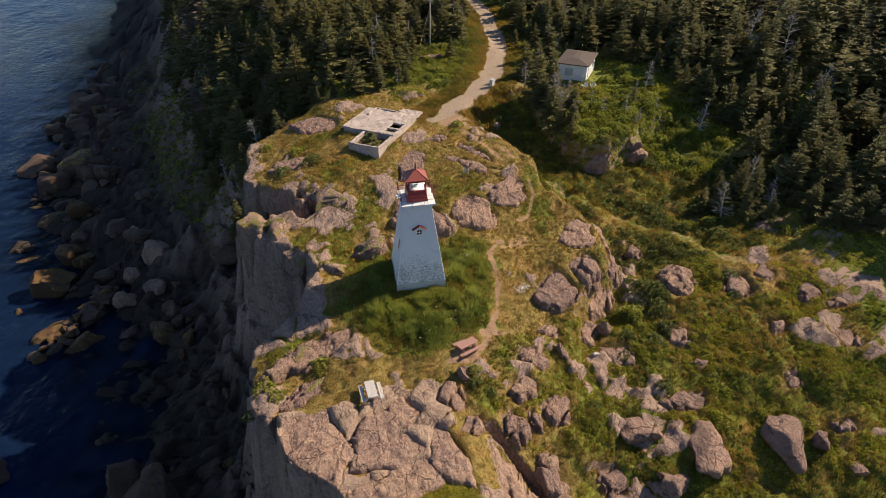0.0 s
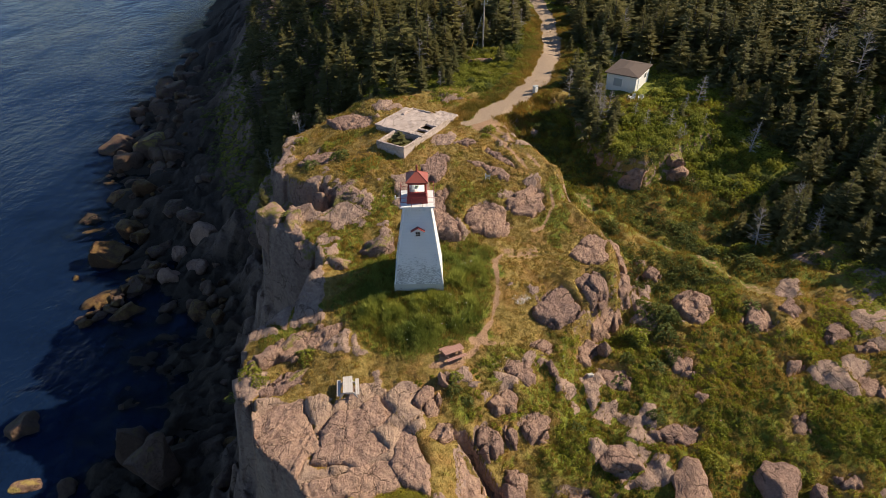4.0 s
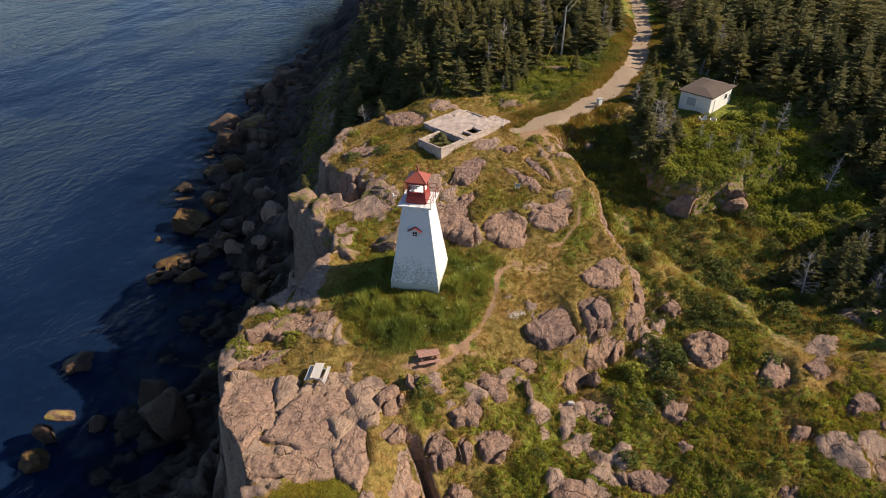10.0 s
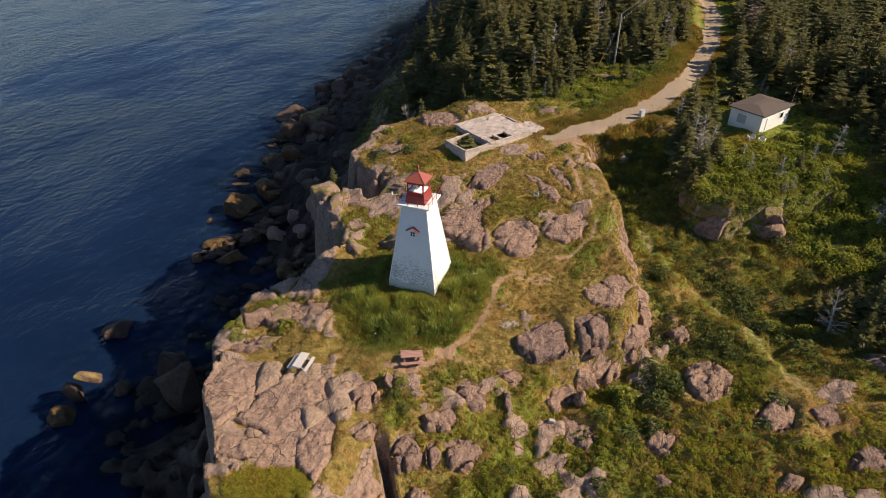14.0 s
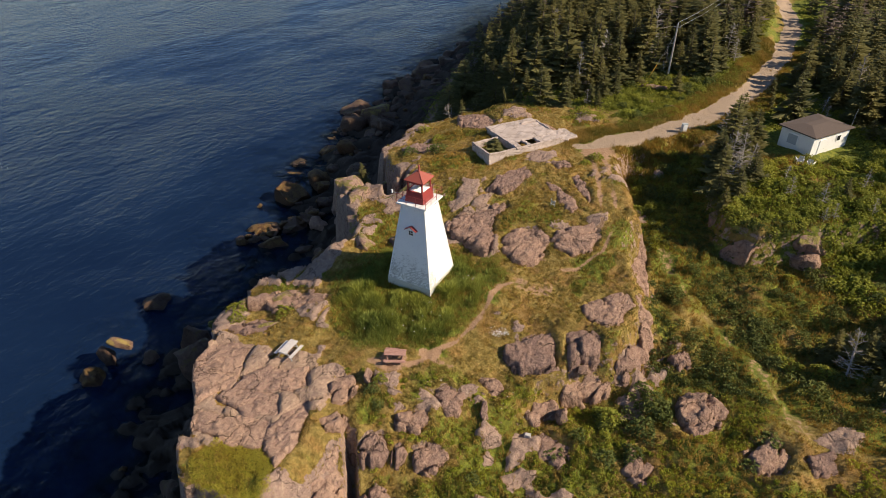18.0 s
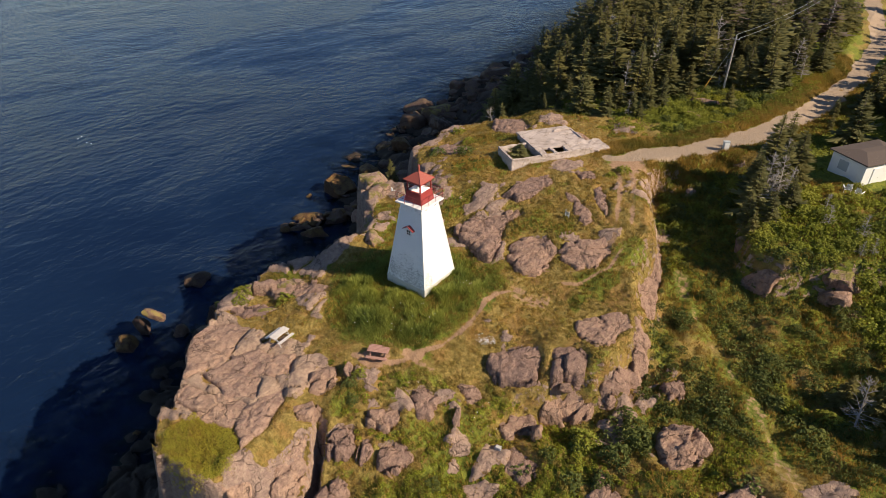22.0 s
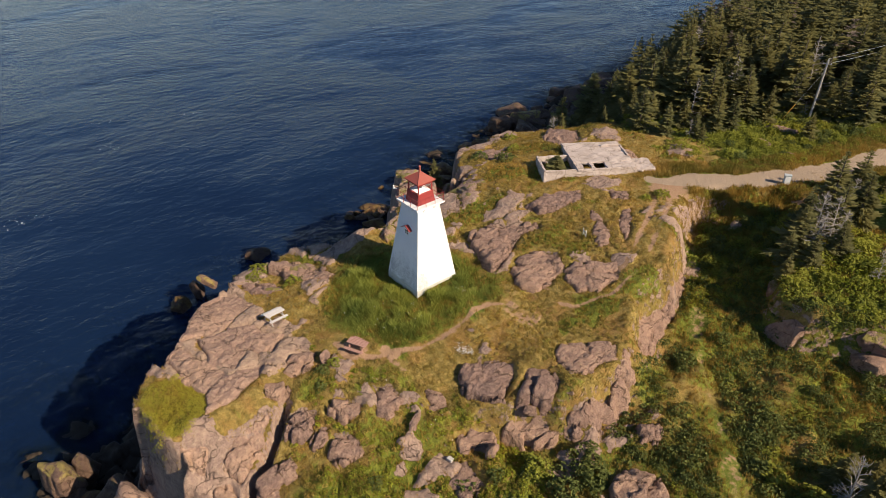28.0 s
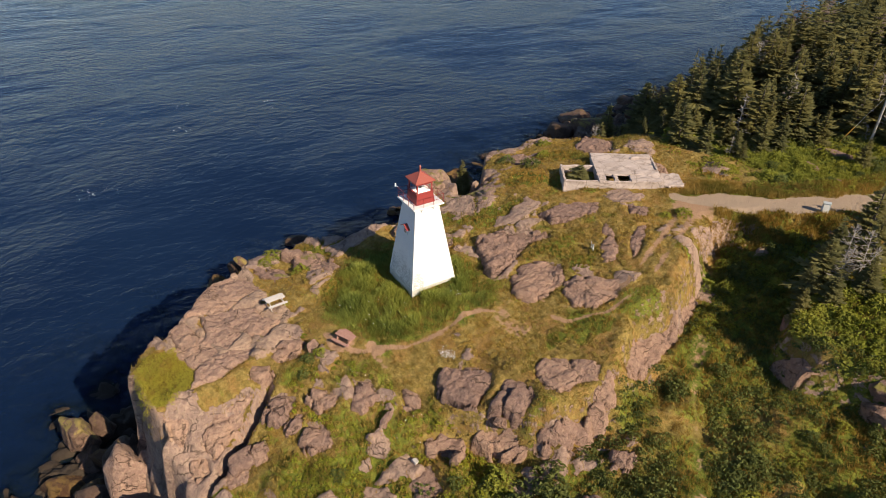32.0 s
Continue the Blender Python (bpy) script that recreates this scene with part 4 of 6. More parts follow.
# loose boulders
for x, y, l, w, h, up, turn, tilt in [(14.6, -16.0, 3.4, 2.8, 2.0, 1.3, -11, 0), (19.4, -18.2, 3.6, 6.4, 3.0, 1.9, -18, 6), (25.3, -18.6, 3.6, 5.4, 2.6, 1.5, -11, 0), (27.7, -19.6, 1.5, 2.0, 1.6, 1.1, 0, 0),
                                      (29.2, -22.0, 1.8, 1.4, 1.2, 0.7, 0, 0), (16.1, -2.6, 1.2, 1.0, 1.0, 1.4, 20, 8), (15.7, -6.0, 1.0, 1.5, 1.4, 1.2, 40, 25), (1.7, -11.2, 0.8, 1.3, 1.6, 0.9, 30, 20),
                                      (10.65, -8.94, 0.9, 1.7, 1.2, 0.75, 25, 12), (15.8, -20.0, 3.2, 2.2, 1.8, 0.9, -11, 0), (6.6, -18.6, 2.3, 2.8, 2.2, 1.0, -11, 0), (22.5, -11.0, 1.6, 1.3, 1.2, 0.6, 10, 0)]:
    stone("boulder", x, y, l, w, h, turn, ROCK, "weathered reddish-grey boulder lying in grass", up, tilt=(tilt, 0), group="boulders in the grass", boxy=0.7)
stone("white_stone", 14.1, -8.4, 0.6, 0.5, 0.5, 25, TABLE_GREY, "small pale grey block of stone in grass", 0.4, level=3, cuts=6, jag=0.04)

rng_far = random.Random(17)
# rocks of the shore: place, size, height of the top over the sea, turn
SHORE_ROCKS = [
    (-28.1, -4.3, 4.6, 4.0, 6.0, 6.4, 20, ROCK_SHORE), (-25.2, -6.5, 4.4, 5.5, 7.0, 7.4, 10, ROCK_SHORE), (-32.4, 34.8, 4.4, 4.6, 6.0, 4.6, 10, ROCK), (-35.2, 32.0, 3.2, 2.8, 3.6, 2.8, 50, ROCK), (-31.5, 28.0, 3.0, 3.4, 4.0, 3.6, 50, ROCK), (-35.4, 26.6, 3.0, 2.4, 3.0, 2.6, 0, ROCK),
    (-51.6, 67.0, 8.5, 8.0, 8.5, 5.6, 20, ROCK_YELLOW), (-59.6, 72.5, 9.0, 7.5, 7.0, 3.0, 60, ROCK_SHORE), (-58.6, 100.0, 9.0, 9.0, 8.0, 3.6, 30, ROCK_SHORE), (-62, 158, 12, 9, 7, 2.2, 10, ROCK_WEED), (-66, 128, 7, 4, 3, 0.5, 30, ROCK_WEED),
    (-46.2, 32.6, 7.4, 6.0, 5.2, 3.0, 20, ROCK_WEED), (-45.6, 40.4, 4.8, 4.6, 4.0, 2.4, 0, ROCK_WEED), (-43.2, 37.6, 3.4, 3.2, 3.0, 2.0, 40, ROCK_WEED), (-42.3, 23.4, 7.4, 4.4, 3.0, 0.9, 45, ROCK_WEED), (-39.2, 25.4, 4.6, 3.8, 3.6, 1.8, 45, ROCK_SHORE), (-53.4, 40.6, 7.6, 4.0, 2.0, 0.25, 15, ROCK_WEED), (-55.2, 56.8, 4.2, 2.8, 2.0, 0.3, 0, ROCK_WEED), (-49.0, 28.0, 2.0, 1.6, 1.4, 0.3, 0, ROCK_WEED), (-46.2, 46.6, 3.8, 3.6, 3.2, 1.6, 20, ROCK_WEED), (-36.2, 41.8, 5.0, 4.0, 5.0, 3.6, 10, ROCK), (-38.6, 29.6, 3.8, 2.6, 2.6, 1.5, 30, ROCK_SHORE), (-39.0, 20.0, 6.0, 3.0, 3.0, 1.2, 45, ROCK_WEED),
    (-47.6, 15.4, 5.4, 3.6, 1.6, 0.25, 20, ROCK_WEED), (-43.4, -5.4, 5.6, 3.6, 1.6, 0.15, 10, ROCK_WEED), (-42.6, 1.2, 4.4, 4.4, 3.4, 1.7, 70, ROCK_SHORE), (-49.5, 45.0, 5, 3, 2, 0.4, 0, ROCK_WEED), (-51.5, 51.0, 5, 4, 3, 1.2, 30, ROCK_WEED), (-50.5, 56.5, 4, 4, 3, 1.5, 10, ROCK_SHORE),
    (-15.4, -31.2, 4.2, 3.8, 6.0, 5.2, 0, ROCK_YELLOW), (-15.4, -28.9, 2.0, 2.4, 4.0, 4.2, 30, ROCK_SHORE), (-9.6, -27.4, 5.2, 4.4, 6.4, 5.6, 40, ROCK_SHORE), (-12.6, -30.6, 3.4, 2.6, 4.0, 2.6, 20, ROCK_SHORE), (-10.5, -33.0, 6, 5, 5, 2.2, 30, ROCK_WEED), (-6.5, -30.5, 4.4, 4.4, 5, 4.0, 70, ROCK_SHORE),
    (-2.6, -27.0, 5.4, 4.8, 7.0, 11.0, 30, ROCK_SLAB), (2.0, -27.2, 3.6, 5.0, 8, 10.5, 40, ROCK), (6.2, -25.4, 3.6, 4.4, 7, 12.6, 30, ROCK), (-54, 84, 7, 6, 5, 2.4, 30, ROCK_SHORE), (-50, 88, 8, 6, 6, 4.0, 10, ROCK_SHORE), (-47, 76, 7, 6, 5, 4.2, 0, ROCK_SHORE),
]
for x, y, l, w, h, top, turn, m in SHORE_ROCKS:
    words = {"weed_covered_rock": "brown weed-covered rock awash at the waterline", "lichen_covered_rock": "shore boulder crusted with yellow lichen"}.get(m.name, "dark broken boulder on the shore")
    stone("shore_rock", x, y, l, w, h, turn, m, words, top, group="rocks along the shore", z=SEA, level=4, boxy=0.65, jag=0.10)
for k in range(40):
    y = 58 + 74 * (k + rng_far.random()) / 40
    x = float(np.interp(y, [58, 72, 100, 140], [-53, -58, -60, -65])) + rng_far.uniform(-3.5, 8.5)
    l = rng_far.uniform(2.2, 6.5)
    stone("shore_rock", x, y, l, l * rng_far.uniform(0.6, 1.0), l * 0.9, rng_far.uniform(0, 180), ROCK_SHORE, "dark broken boulder on the shore", l * rng_far.uniform(0.3, 0.55), group="rocks along the shore", z=max(SEA, at_ground(x, y) - 0.3), level=3, boxy=0.65, jag=0.10)
# the leaning pair of blocks that makes an arch
stone("arch_rock", -36.6, -8.4, 1.5, 4.4, 1.5, -48, ROCK_YELLOW, "ridge of rock with yellow lichen leaning over the tide", 3.7, tilt=(-26, 10), z=SEA, boxy=0.85, cuts=14)
stone("arch_rock", -38.4, -9.4, 2.2, 2.0, 4.6, 30, ROCK_SHORE, "upright dark rock that carries the leaning ridge", 3.3, tilt=(8, -6), z=SEA, boxy=0.8)
stone("arch_rock", -37.4, -12.4, 3.8, 2.8, 3.0, 20, ROCK_WEED, "low broken block at the foot of the leaning rock", 1.4, tilt=(10, 0), z=SEA, boxy=0.7)
stone("arch_rock", -34.6, -6.6, 2.0, 2.4, 2.6, 10, ROCK_SHORE, "dark block at the end of the leaning rock", 1.2, z=SEA, boxy=0.7)

# the strewn beach: a few shapes, many places
rng = random.Random(7)
shapes = [rock_mesh(900 + k, 1.0, rng.uniform(0.7, 1.0), rng.uniform(0.6, 0.9), ROCK_SHORE if k % 2 else ROCK_WEED, 3, 9, 0.7, 0.07) for k in range(6)]
count = 0
while count < 110:
    x, y = rng.uniform(-58, -8), rng.uniform(-36, 104)
    zz = at_ground(x, y)
    if not SEA - 0.4 < zz < SEA + 5.5 or (zz > SEA + 3 and rng.random() < 0.4) or (y < 16 and rng.random() < 0.6):
        continue
    s = min(4.5, 0.8 + rng.expovariate(1 / 1.2))
    ob = new("beach_boulder", shapes[rng.randrange(6)])
    ob.matrix_world = pose(x, y, zz + 0.12 * s, rng.uniform(-15, 15), rng.uniform(-15, 15), rng.uniform(0, 360)) @ Matrix.Diagonal((s, s, s, 1))
    tagged(ob, "wet dark boulder among others on the beach", "boulder", "boulders on the beach")
    count += 1

# the broken reef that runs out from the foot of the bluffs
for k in range(34):
    t = (k + rng.random()) / 34
    x, y = -43.4 + 6.0 * t + rng.uniform(-1.1, 1.1), 18.0 + 12.0 * t + rng.uniform(-1.1, 1.1)
    s = rng.uniform(0.9, 2.3) * (0.8 + 0.5 * t)
    ob = new("reef_rock", shapes[rng.randrange(6)])
    ob.matrix_world = pose(x, y, SEA + 0.1 + 0.9 * t, rng.uniform(-15, 15), rng.uniform(-15, 15), rng.uniform(0, 360)) @ Matrix.Diagonal((s * 1.2, s, s, 1))
    tagged(ob, "weed-brown broken rock of the tidal reef", "rock", "rocks of the reef")


# ---- the lighthouse ----
house = thing("lighthouse", pose(0, 0, 0), "white tapered wooden lighthouse with a red lantern, on tall grass", "lighthouse")
BASE, TOP, DECK = 2.10, 1.06, 7.45
part("foundation", frustum(2.13, 2.11, -0.9, 0.28), FOOTING, house, "stained painted concrete footing")
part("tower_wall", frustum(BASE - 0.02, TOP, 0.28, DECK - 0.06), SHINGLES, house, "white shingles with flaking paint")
for sx, sy in ((-1, -1), (1, -1), (1, 1), (-1, 1)):
    part("corner_board", tube((sx * (BASE - 0.03), sy * (BASE - 0.03), 0.28), (sx * (TOP - 0.01), sy * (TOP - 0.01), DECK - 0.06), 0.05, 0.05, 6), WHITE, house)


def wall_at(z):
    return BASE - 0.02 - (BASE - 0.02 - TOP) * (z - 0.28) / (DECK - 0.34)



def gabled_window(parent, z, w, h, pane):
    """A small window under a red gable hood on the south wall."""
    y = -wall_at(z)
    win = part("window", block((w + 0.16, 0.16, h + 0.16), (0, y - 0.02, z)), WHITE, parent, "white window box")
    part("pane", block((w - 0.06, 0.02, h - 0.06), (0, y - 0.105, z), bevel=0), pane, win, "dark glass")
    part("mullion", block((0.03, 0.03, h), (0, y - 0.115, z), bevel=0), WHITE, win)
    part("mullion", block((w, 0.03, 0.03), (0, y - 0.118, z), bevel=0), WHITE, win)
    bm = bmesh.new()
    top, half = z + h / 2 + 0.36, 0.58
    for yy in (y - 0.16, y + 0.3):
        for px, pz in ((-half + 0.12, top - 0.34), (half - 0.12, top - 0.34), (0, top - 0.02)):
            bm.verts.new((px, yy, pz))
    bm.verts.ensure_lookup_table()
    v = bm.verts
    for f in ((0, 1, 2), (5, 4, 3), (0, 3, 4, 1), (1, 4, 5, 2), (2, 5, 3, 0)):
        bm.faces.new([v[k] for k in f])
    part("gable", bm, WHITE, win)
    for s in (-1, 1):
        a = 31 * s
        part("hood_board", block((0.70, 0.52, 0.045), (s * 0.29, y - 0.0, top - 0.155), (0, a, 0)), RED, win, "red hood board")


gabled_window(house, 5.0, 0.42, 0.46, DARK)
west = part("window", block((0.12, 0.52, 0.95), (-wall_at(3.7) - 0.02, -1.0, 3.7), (0, 8, 0)), WHITE, house, "narrow side window")
part("pane", block((0.03, 0.40, 0.83), (-wall_at(3.7) - 0.085, -1.0, 3.7), (0, 8, 0), 0), DARK, west)
part("gallery_deck", block((2.84, 2.84, 0.14), (0, 0, DECK)), WHITE, house, "white-painted deck")
for k in range(4):
    m = Matrix.Rotation(math.pi / 2 * k, 4, "Z")
    for off in (-0.55, 0.55):
        bm = tube((off, -1.0, DECK - 0.62), (off, -1.36, DECK - 0.08), 0.035, 0.035, 6)
        tube((off, -1.0, DECK - 0.1), (off, -1.38, DECK - 0.1), 0.03, 0.03, 6, bm)
        bmesh.ops.transform(bm, matrix=m, verts=bm.verts)
        part("bracket", bm, WHITE, house)
    for height in (0.42, 0.82):
        bm = tube((-1.36, -1.36, DECK + 0.07 + height), (1.36, -1.36, DECK + 0.07 + height), 0.018, 0.018, 6)
        bmesh.ops.transform(bm, matrix=m, verts=bm.verts)
        part("rail", bm, RED, house)
    for off in (-1.36, -0.46, 0.46):
        bm = tube((off, -1.36, DECK + 0.05), (off, -1.36, DECK + 0.92), 0.022, 0.022, 6)
        bmesh.ops.transform(bm, matrix=m, verts=bm.verts)
        part("rail_post", bm, RED, house)
lantern = part("lantern_base", frustum(0.86, 0.74, DECK + 0.07, 8.42), RED, house, "red-painted boarded lantern base")
part("sill", block((1.58, 1.58, 0.07), (0, 0, 8.44)), RED, lantern)
part("header", block((1.46, 1.46, 0.20), (0, 0, 9.28)), RED, lantern)
for sx, sy in ((-1, -1), (1, -1), (1, 1), (-1, 1)):
    part("lantern_post", block((0.11, 0.11, 0.78), (sx * 0.66, sy * 0.66, 8.84)), RED, lantern)
for k in range(4):
    bm = block((1.22, 0.012, 0.72), (0, -0.68, 8.83), bevel=0)
    bmesh.ops.transform(bm, matrix=Matrix.Rotation(math.pi / 2 * k, 4, "Z"), verts=bm.verts)
    part("pane", bm, GLASS, lantern, "clear lantern glass").visible_shadow = False
part("inner_floor", block((1.26, 1.26, 0.05), (0, 0, 8.49)), WHITE, lantern)
lamp = part("lamp_stand", tube((0, 0, 8.5), (0, 0, 8.66), 0.22, 0.16, 14), WHITE, lantern)
part("lens", tube((0, 0, 8.66), (0, 0, 8.95), 0.15, 0.15, 14), GLASS, lamp)
bm = frustum(0.90, 0.90, 9.38, 9.44)
frustum(0.90, 0.13, 9.44, 10.0, bm)
part("lantern_roof", bm, ROOF_RED, house, "faded red hipped roof")
for sx, sy in ((-1, -1), (1, -1), (1, 1), (-1, 1)):
    part("roof_hip", tube((sx * 0.9, sy * 0.9, 9.45), (sx * 0.12, sy * 0.12, 10.01), 0.022, 0.022, 6), ROOF_RED, house)
bm = tube((0, 0, 9.97), (0, 0, 10.12), 0.15, 0.09, 12)
tube((0, 0, 10.1), (0, 0, 10.5), 0.09, 0.075, 10, bm)
tube((0, 0, 10.5), (0, 0, 10.62), 0.11, 0.03, 10, bm)
part("ventilator", bm, ROOF_RED, house)
bm = tube((-1.36, -1.3, DECK + 0.9), (-1.75, -1.42, DECK + 0.95), 0.02, 0.02, 6)
beacon = part("beacon_arm", bm, WHITE, house)
part("beacon", tube((-1.72, -1.41, DECK + 0.86), (-1.72, -1.41, DECK + 1.14), 0.07, 0.06, 10), WHITE, beacon)

# ---- the ruin: a roofed concrete chamber and an open pit ----
RUIN_TURN = 56.8
ruin = thing("concrete_ruin", pose(-1.6, 16.85, 4.28, 0, 0, RUIN_TURN), "roofless ruined concrete bunker with a cracked slab roof", "ruin")


def rough_block(size, at, name, label="", seed=1):
    bm = block(size, at, bevel=0.03)
    bmesh.ops.subdivide_edges(bm, edges=bm.edges[:], cuts=7, use_grid_fill=True)
    for v in bm.verts:
        v.co += Vector((noise.noise(v.co * 1.7 + Vector((seed, 0, 0))), noise.noise(v.co * 1.7 + Vector((0, seed, 0))), noise.noise(v.co * 2.1 + Vector((0, 0, seed))))) * 0.08 + noise.noise_vector(v.co * 4.3 + Vector((seed, 7, 0))) * 0.05
    return part(name, bm, CONCRETE, ruin, label)


rough_block((0.24, 3.64, 1.7), (0.12, 1.82, -0.86), "wall", "chipped front wall", 2)
rough_block((9.3, 0.24, 1.6), (4.8, 0.12, -0.86), "wall", "", 3)
rough_block((3.4, 0.24, 1.6), (1.85, 3.52, -0.86), "wall", "", 4)
rough_block((5.9, 0.3, 1.5), (6.6, 6.2, -0.78), "wall", "", 5)
rough_block((0.3, 5.9, 1.5), (3.55, 3.2, -0.9), "wall", "", 6)
rough_block((0.3, 5.6, 1.3), (9.4, 3.4, -0.8), "wall", "", 7)
rough_block((6.3, 4.9, 0.26), (6.55, 3.95, -0.07), "roof_slab", "cracked weathered slab", 8)
rough_block((0.8, 1.6, 0.26), (3.8, 0.75, -0.09), "roof_slab", "", 9)
rough_block((0.45, 1.5, 0.24), (5.2, 0.75, -0.10), "roof_slab", "", 10)
rough_block((3.0, 1.5, 0.26), (8.1, 0.75, -0.10), "roof_slab", "", 11)
rough_block((2.2, 0.22, 0.24), (8.6, 5.2, 0.13), "kerb", "", 12)
rough_block((0.22, 2.6, 0.22), (9.6, 3.9, 0.05), "kerb", "", 13)
rough_block((2.6, 2.6, 0.7), (10.5, 1.4, -0.70), "ramp", "broken concrete ramp", 14)
rough_block((3.4, 2.2, 0.4), (12.2, 0.6, -1.08), "ramp", "", 15)
for k in range(34):
    x, y = 9.4 + 4.6 * rng.random(), -1.2 + 4.2 * rng.random()
    ob = part("rubble", block((rng.uniform(0.25, 0.7), rng.uniform(0.2, 0.5), rng.uniform(0.15, 0.3)), (x, y, -0.46 - 0.12 * (x - 9.6)), (rng.uniform(-12, 12), rng.uniform(-12, 12), rng.uniform(0, 90)), 0.05), CONCRETE, ruin)

# ---- the white shed ----
shed_z = 3.55
shed = thing("shed", pose(27.9, 36.8, shed_z, 0, 0, 57), "white square shed with a low brown hipped roof", "shed")
part("wall", block((5.9, 3.9, 2.7), (0, 0, 1.2), bevel=0.02), WHITE, shed, "white boarded walls")
bm = bmesh.new()
for w, l, z in ((3.25, 2.25, 2.5), (3.25, 2.25, 2.62), (1.5, 0.4, 3.0)):
    for sx, sy in ((-1, -1), (1, -1), (1, 1), (-1, 1)):
        bm.verts.new((sx * w, sy * l, z))
bm.verts.ensure_lookup_table()
v = bm.verts
bm.faces.new((v[3], v[2], v[1], v[0]))
bm.faces.new(v[8:12])
for r in (0, 4):
    for i in range(4):
        j = (i + 1) % 4
        bm.faces.new((v[r + i], v[r + j], v[r + j + 4], v[r + i + 4]))
part("roof", bm, ROOFING, shed, "brown felt roof")
win = part("window", block((0.10, 1.3, 1.2), (-2.96, 0.4, 1.5)), WHITE, shed)
part("pane", block((0.03, 1.1, 1.0), (-3.0, 0.4, 1.5), bevel=0), GREY, win, "boarded grey opening")
win = part("window", block((0.7, 0.10, 0.7), (1.2, -1.96, 1.7)), WHITE, shed)
part("pane", block((0.55, 0.03, 0.55), (1.2, -2.0, 1.7), bevel=0), DARK, win)
win = part("door", block((0.95, 0.08, 2.0), (-1.4, -1.97, 1.0)), WHITE, shed, "white plank door")
part("handle", tube((-1.05, -2.0, 1.0), (-1.05, -2.07, 1.0), 0.03), GREY, win)
part("antenna", tube((2.9, -1.9, 2.4), (2.95, -2.0, 4.6), 0.02, 0.012, 6), GREY, shed)


def garden_chair(m):
    ob = thing("garden_chair", m, "white slatted garden chair in front of the shed", "chair", "chairs at the shed")
    for k in range(4):
        part("seat_slat", block((0.5, 0.1, 0.025), (0, -0.2 + 0.13 * k, 0.36 - 0.02 * k)), WHITE, ob)
        part("back_slat", block((0.11, 0.025, 0.7), (-0.2 + 0.13 * k, 0.36, 0.68), (-16, 0, 0)), WHITE, ob)
    for s in (-1, 1):
        part("arm", block((0.1, 0.7, 0.025), (s * 0.32, 0.02, 0.56)), WHITE, ob)
        for yy in (-0.28, 0.3):
            part("leg", block((0.05, 0.07, 0.56), (s * 0.3, yy, 0.28)), WHITE, ob)


garden_chair(pose(27.1, 31.6, at_ground(27.1, 31.6), 0, 0, 200))
garden_chair(pose(28.2, 31.2, at_ground(28.2, 31.2), 0, 0, 165))


# ---- picnic tables ----
def picnic_table(m, wood, label, l=1.72):
    ob = thing("picnic_table", m, label, "picnic table")
    for k in range(5):
        part("top_board", block((l, 0.138, 0.04), (0, -0.29 + 0.145 * k, 0.74)), wood, ob)
    for s in (-1, 1):
        for k in range(2):
            part("bench_board", block((l, 0.135, 0.04), (0, s * (0.62 + 0.145 * k), 0.44)), wood, ob)
        part("bench_rail", block((0.05, 1.6, 0.09), (s * l * 0.33, 0, 0.375)), wood, ob)
        part("top_rail", block((0.05, 0.7, 0.08), (s * l * 0.33, 0, 0.68)), wood, ob)
        for q in (-1, 1):
            part("leg", block((0.05, 0.10, 0.98), (s * l * 0.33 + s * 0.05, q * 0.42, 0.33), (q * 32, 0, 0)), wood, ob)
    return ob


picnic_table(pose(2.65, -8.56, -2.10, 0, 0, 26), TABLE_RED, "red-brown wooden picnic table on a bare patch")
picnic_table(pose(-5.35, -11.9, -2.36, 0, 2, 96), TABLE_GREY, "bleached grey wooden picnic table on the rocks")

# ---- small things along the road ----
cabinet = thing("utility_cabinet", pose(15.0, 33.3, at_ground(15.0, 33.3), 0, 0, 35), "grey utility cabinet standing beside the gravel road", "cabinet")
part("body", block((0.6, 0.42, 1.0), (0, 0, 0.5), (0, 0, 0), 0.03), GREY, cabinet)
part("lid", block((0.66, 0.48, 0.05), (0, 0, 1.02)), GREY, cabinet)
part("panel", block((0.48, 0.03, 0.8), (0, -0.22, 0.5)), WHITE, cabinet, "pale front panel")

POLES = [(9.45, 49.3, 6.9), (14.6, 82.0, 7.2)]
tops = []
for x, y, h in POLES:
    z = at_ground(x, y)
    ob = thing("utility_pole", pose(x, y, z - 0.3), "silver-grey wooden utility pole among spruces", "utility pole", "poles along the road")
    part("pole", tube((0, 0, 0), (0.05, 0, h + 0.3), 0.15, 0.10, 10), POLE_WOOD, ob)
    part("insulator", tube((0.05, 0, h + 0.3), (0.05, 0, h + 0.48), 0.05, 0.04, 8), GREY, ob)
    arm = part("crossarm", block((0.9, 0.09, 0.1), (0.05, 0, h - 0.1)), POLE_WOOD, ob)
    part("insulator", tube((0.45, 0, h - 0.08), (0.45, 0, h + 0.08), 0.045, 0.035, 8), GREY, arm)
    tops.append((Vector((x + 0.05, y, z + h + 0.17)), Vector((x + 0.45, y, z + h - 0.2))))
ends = (Vector((21, 122, 16)), Vector((21.5, 122, 15.5)))
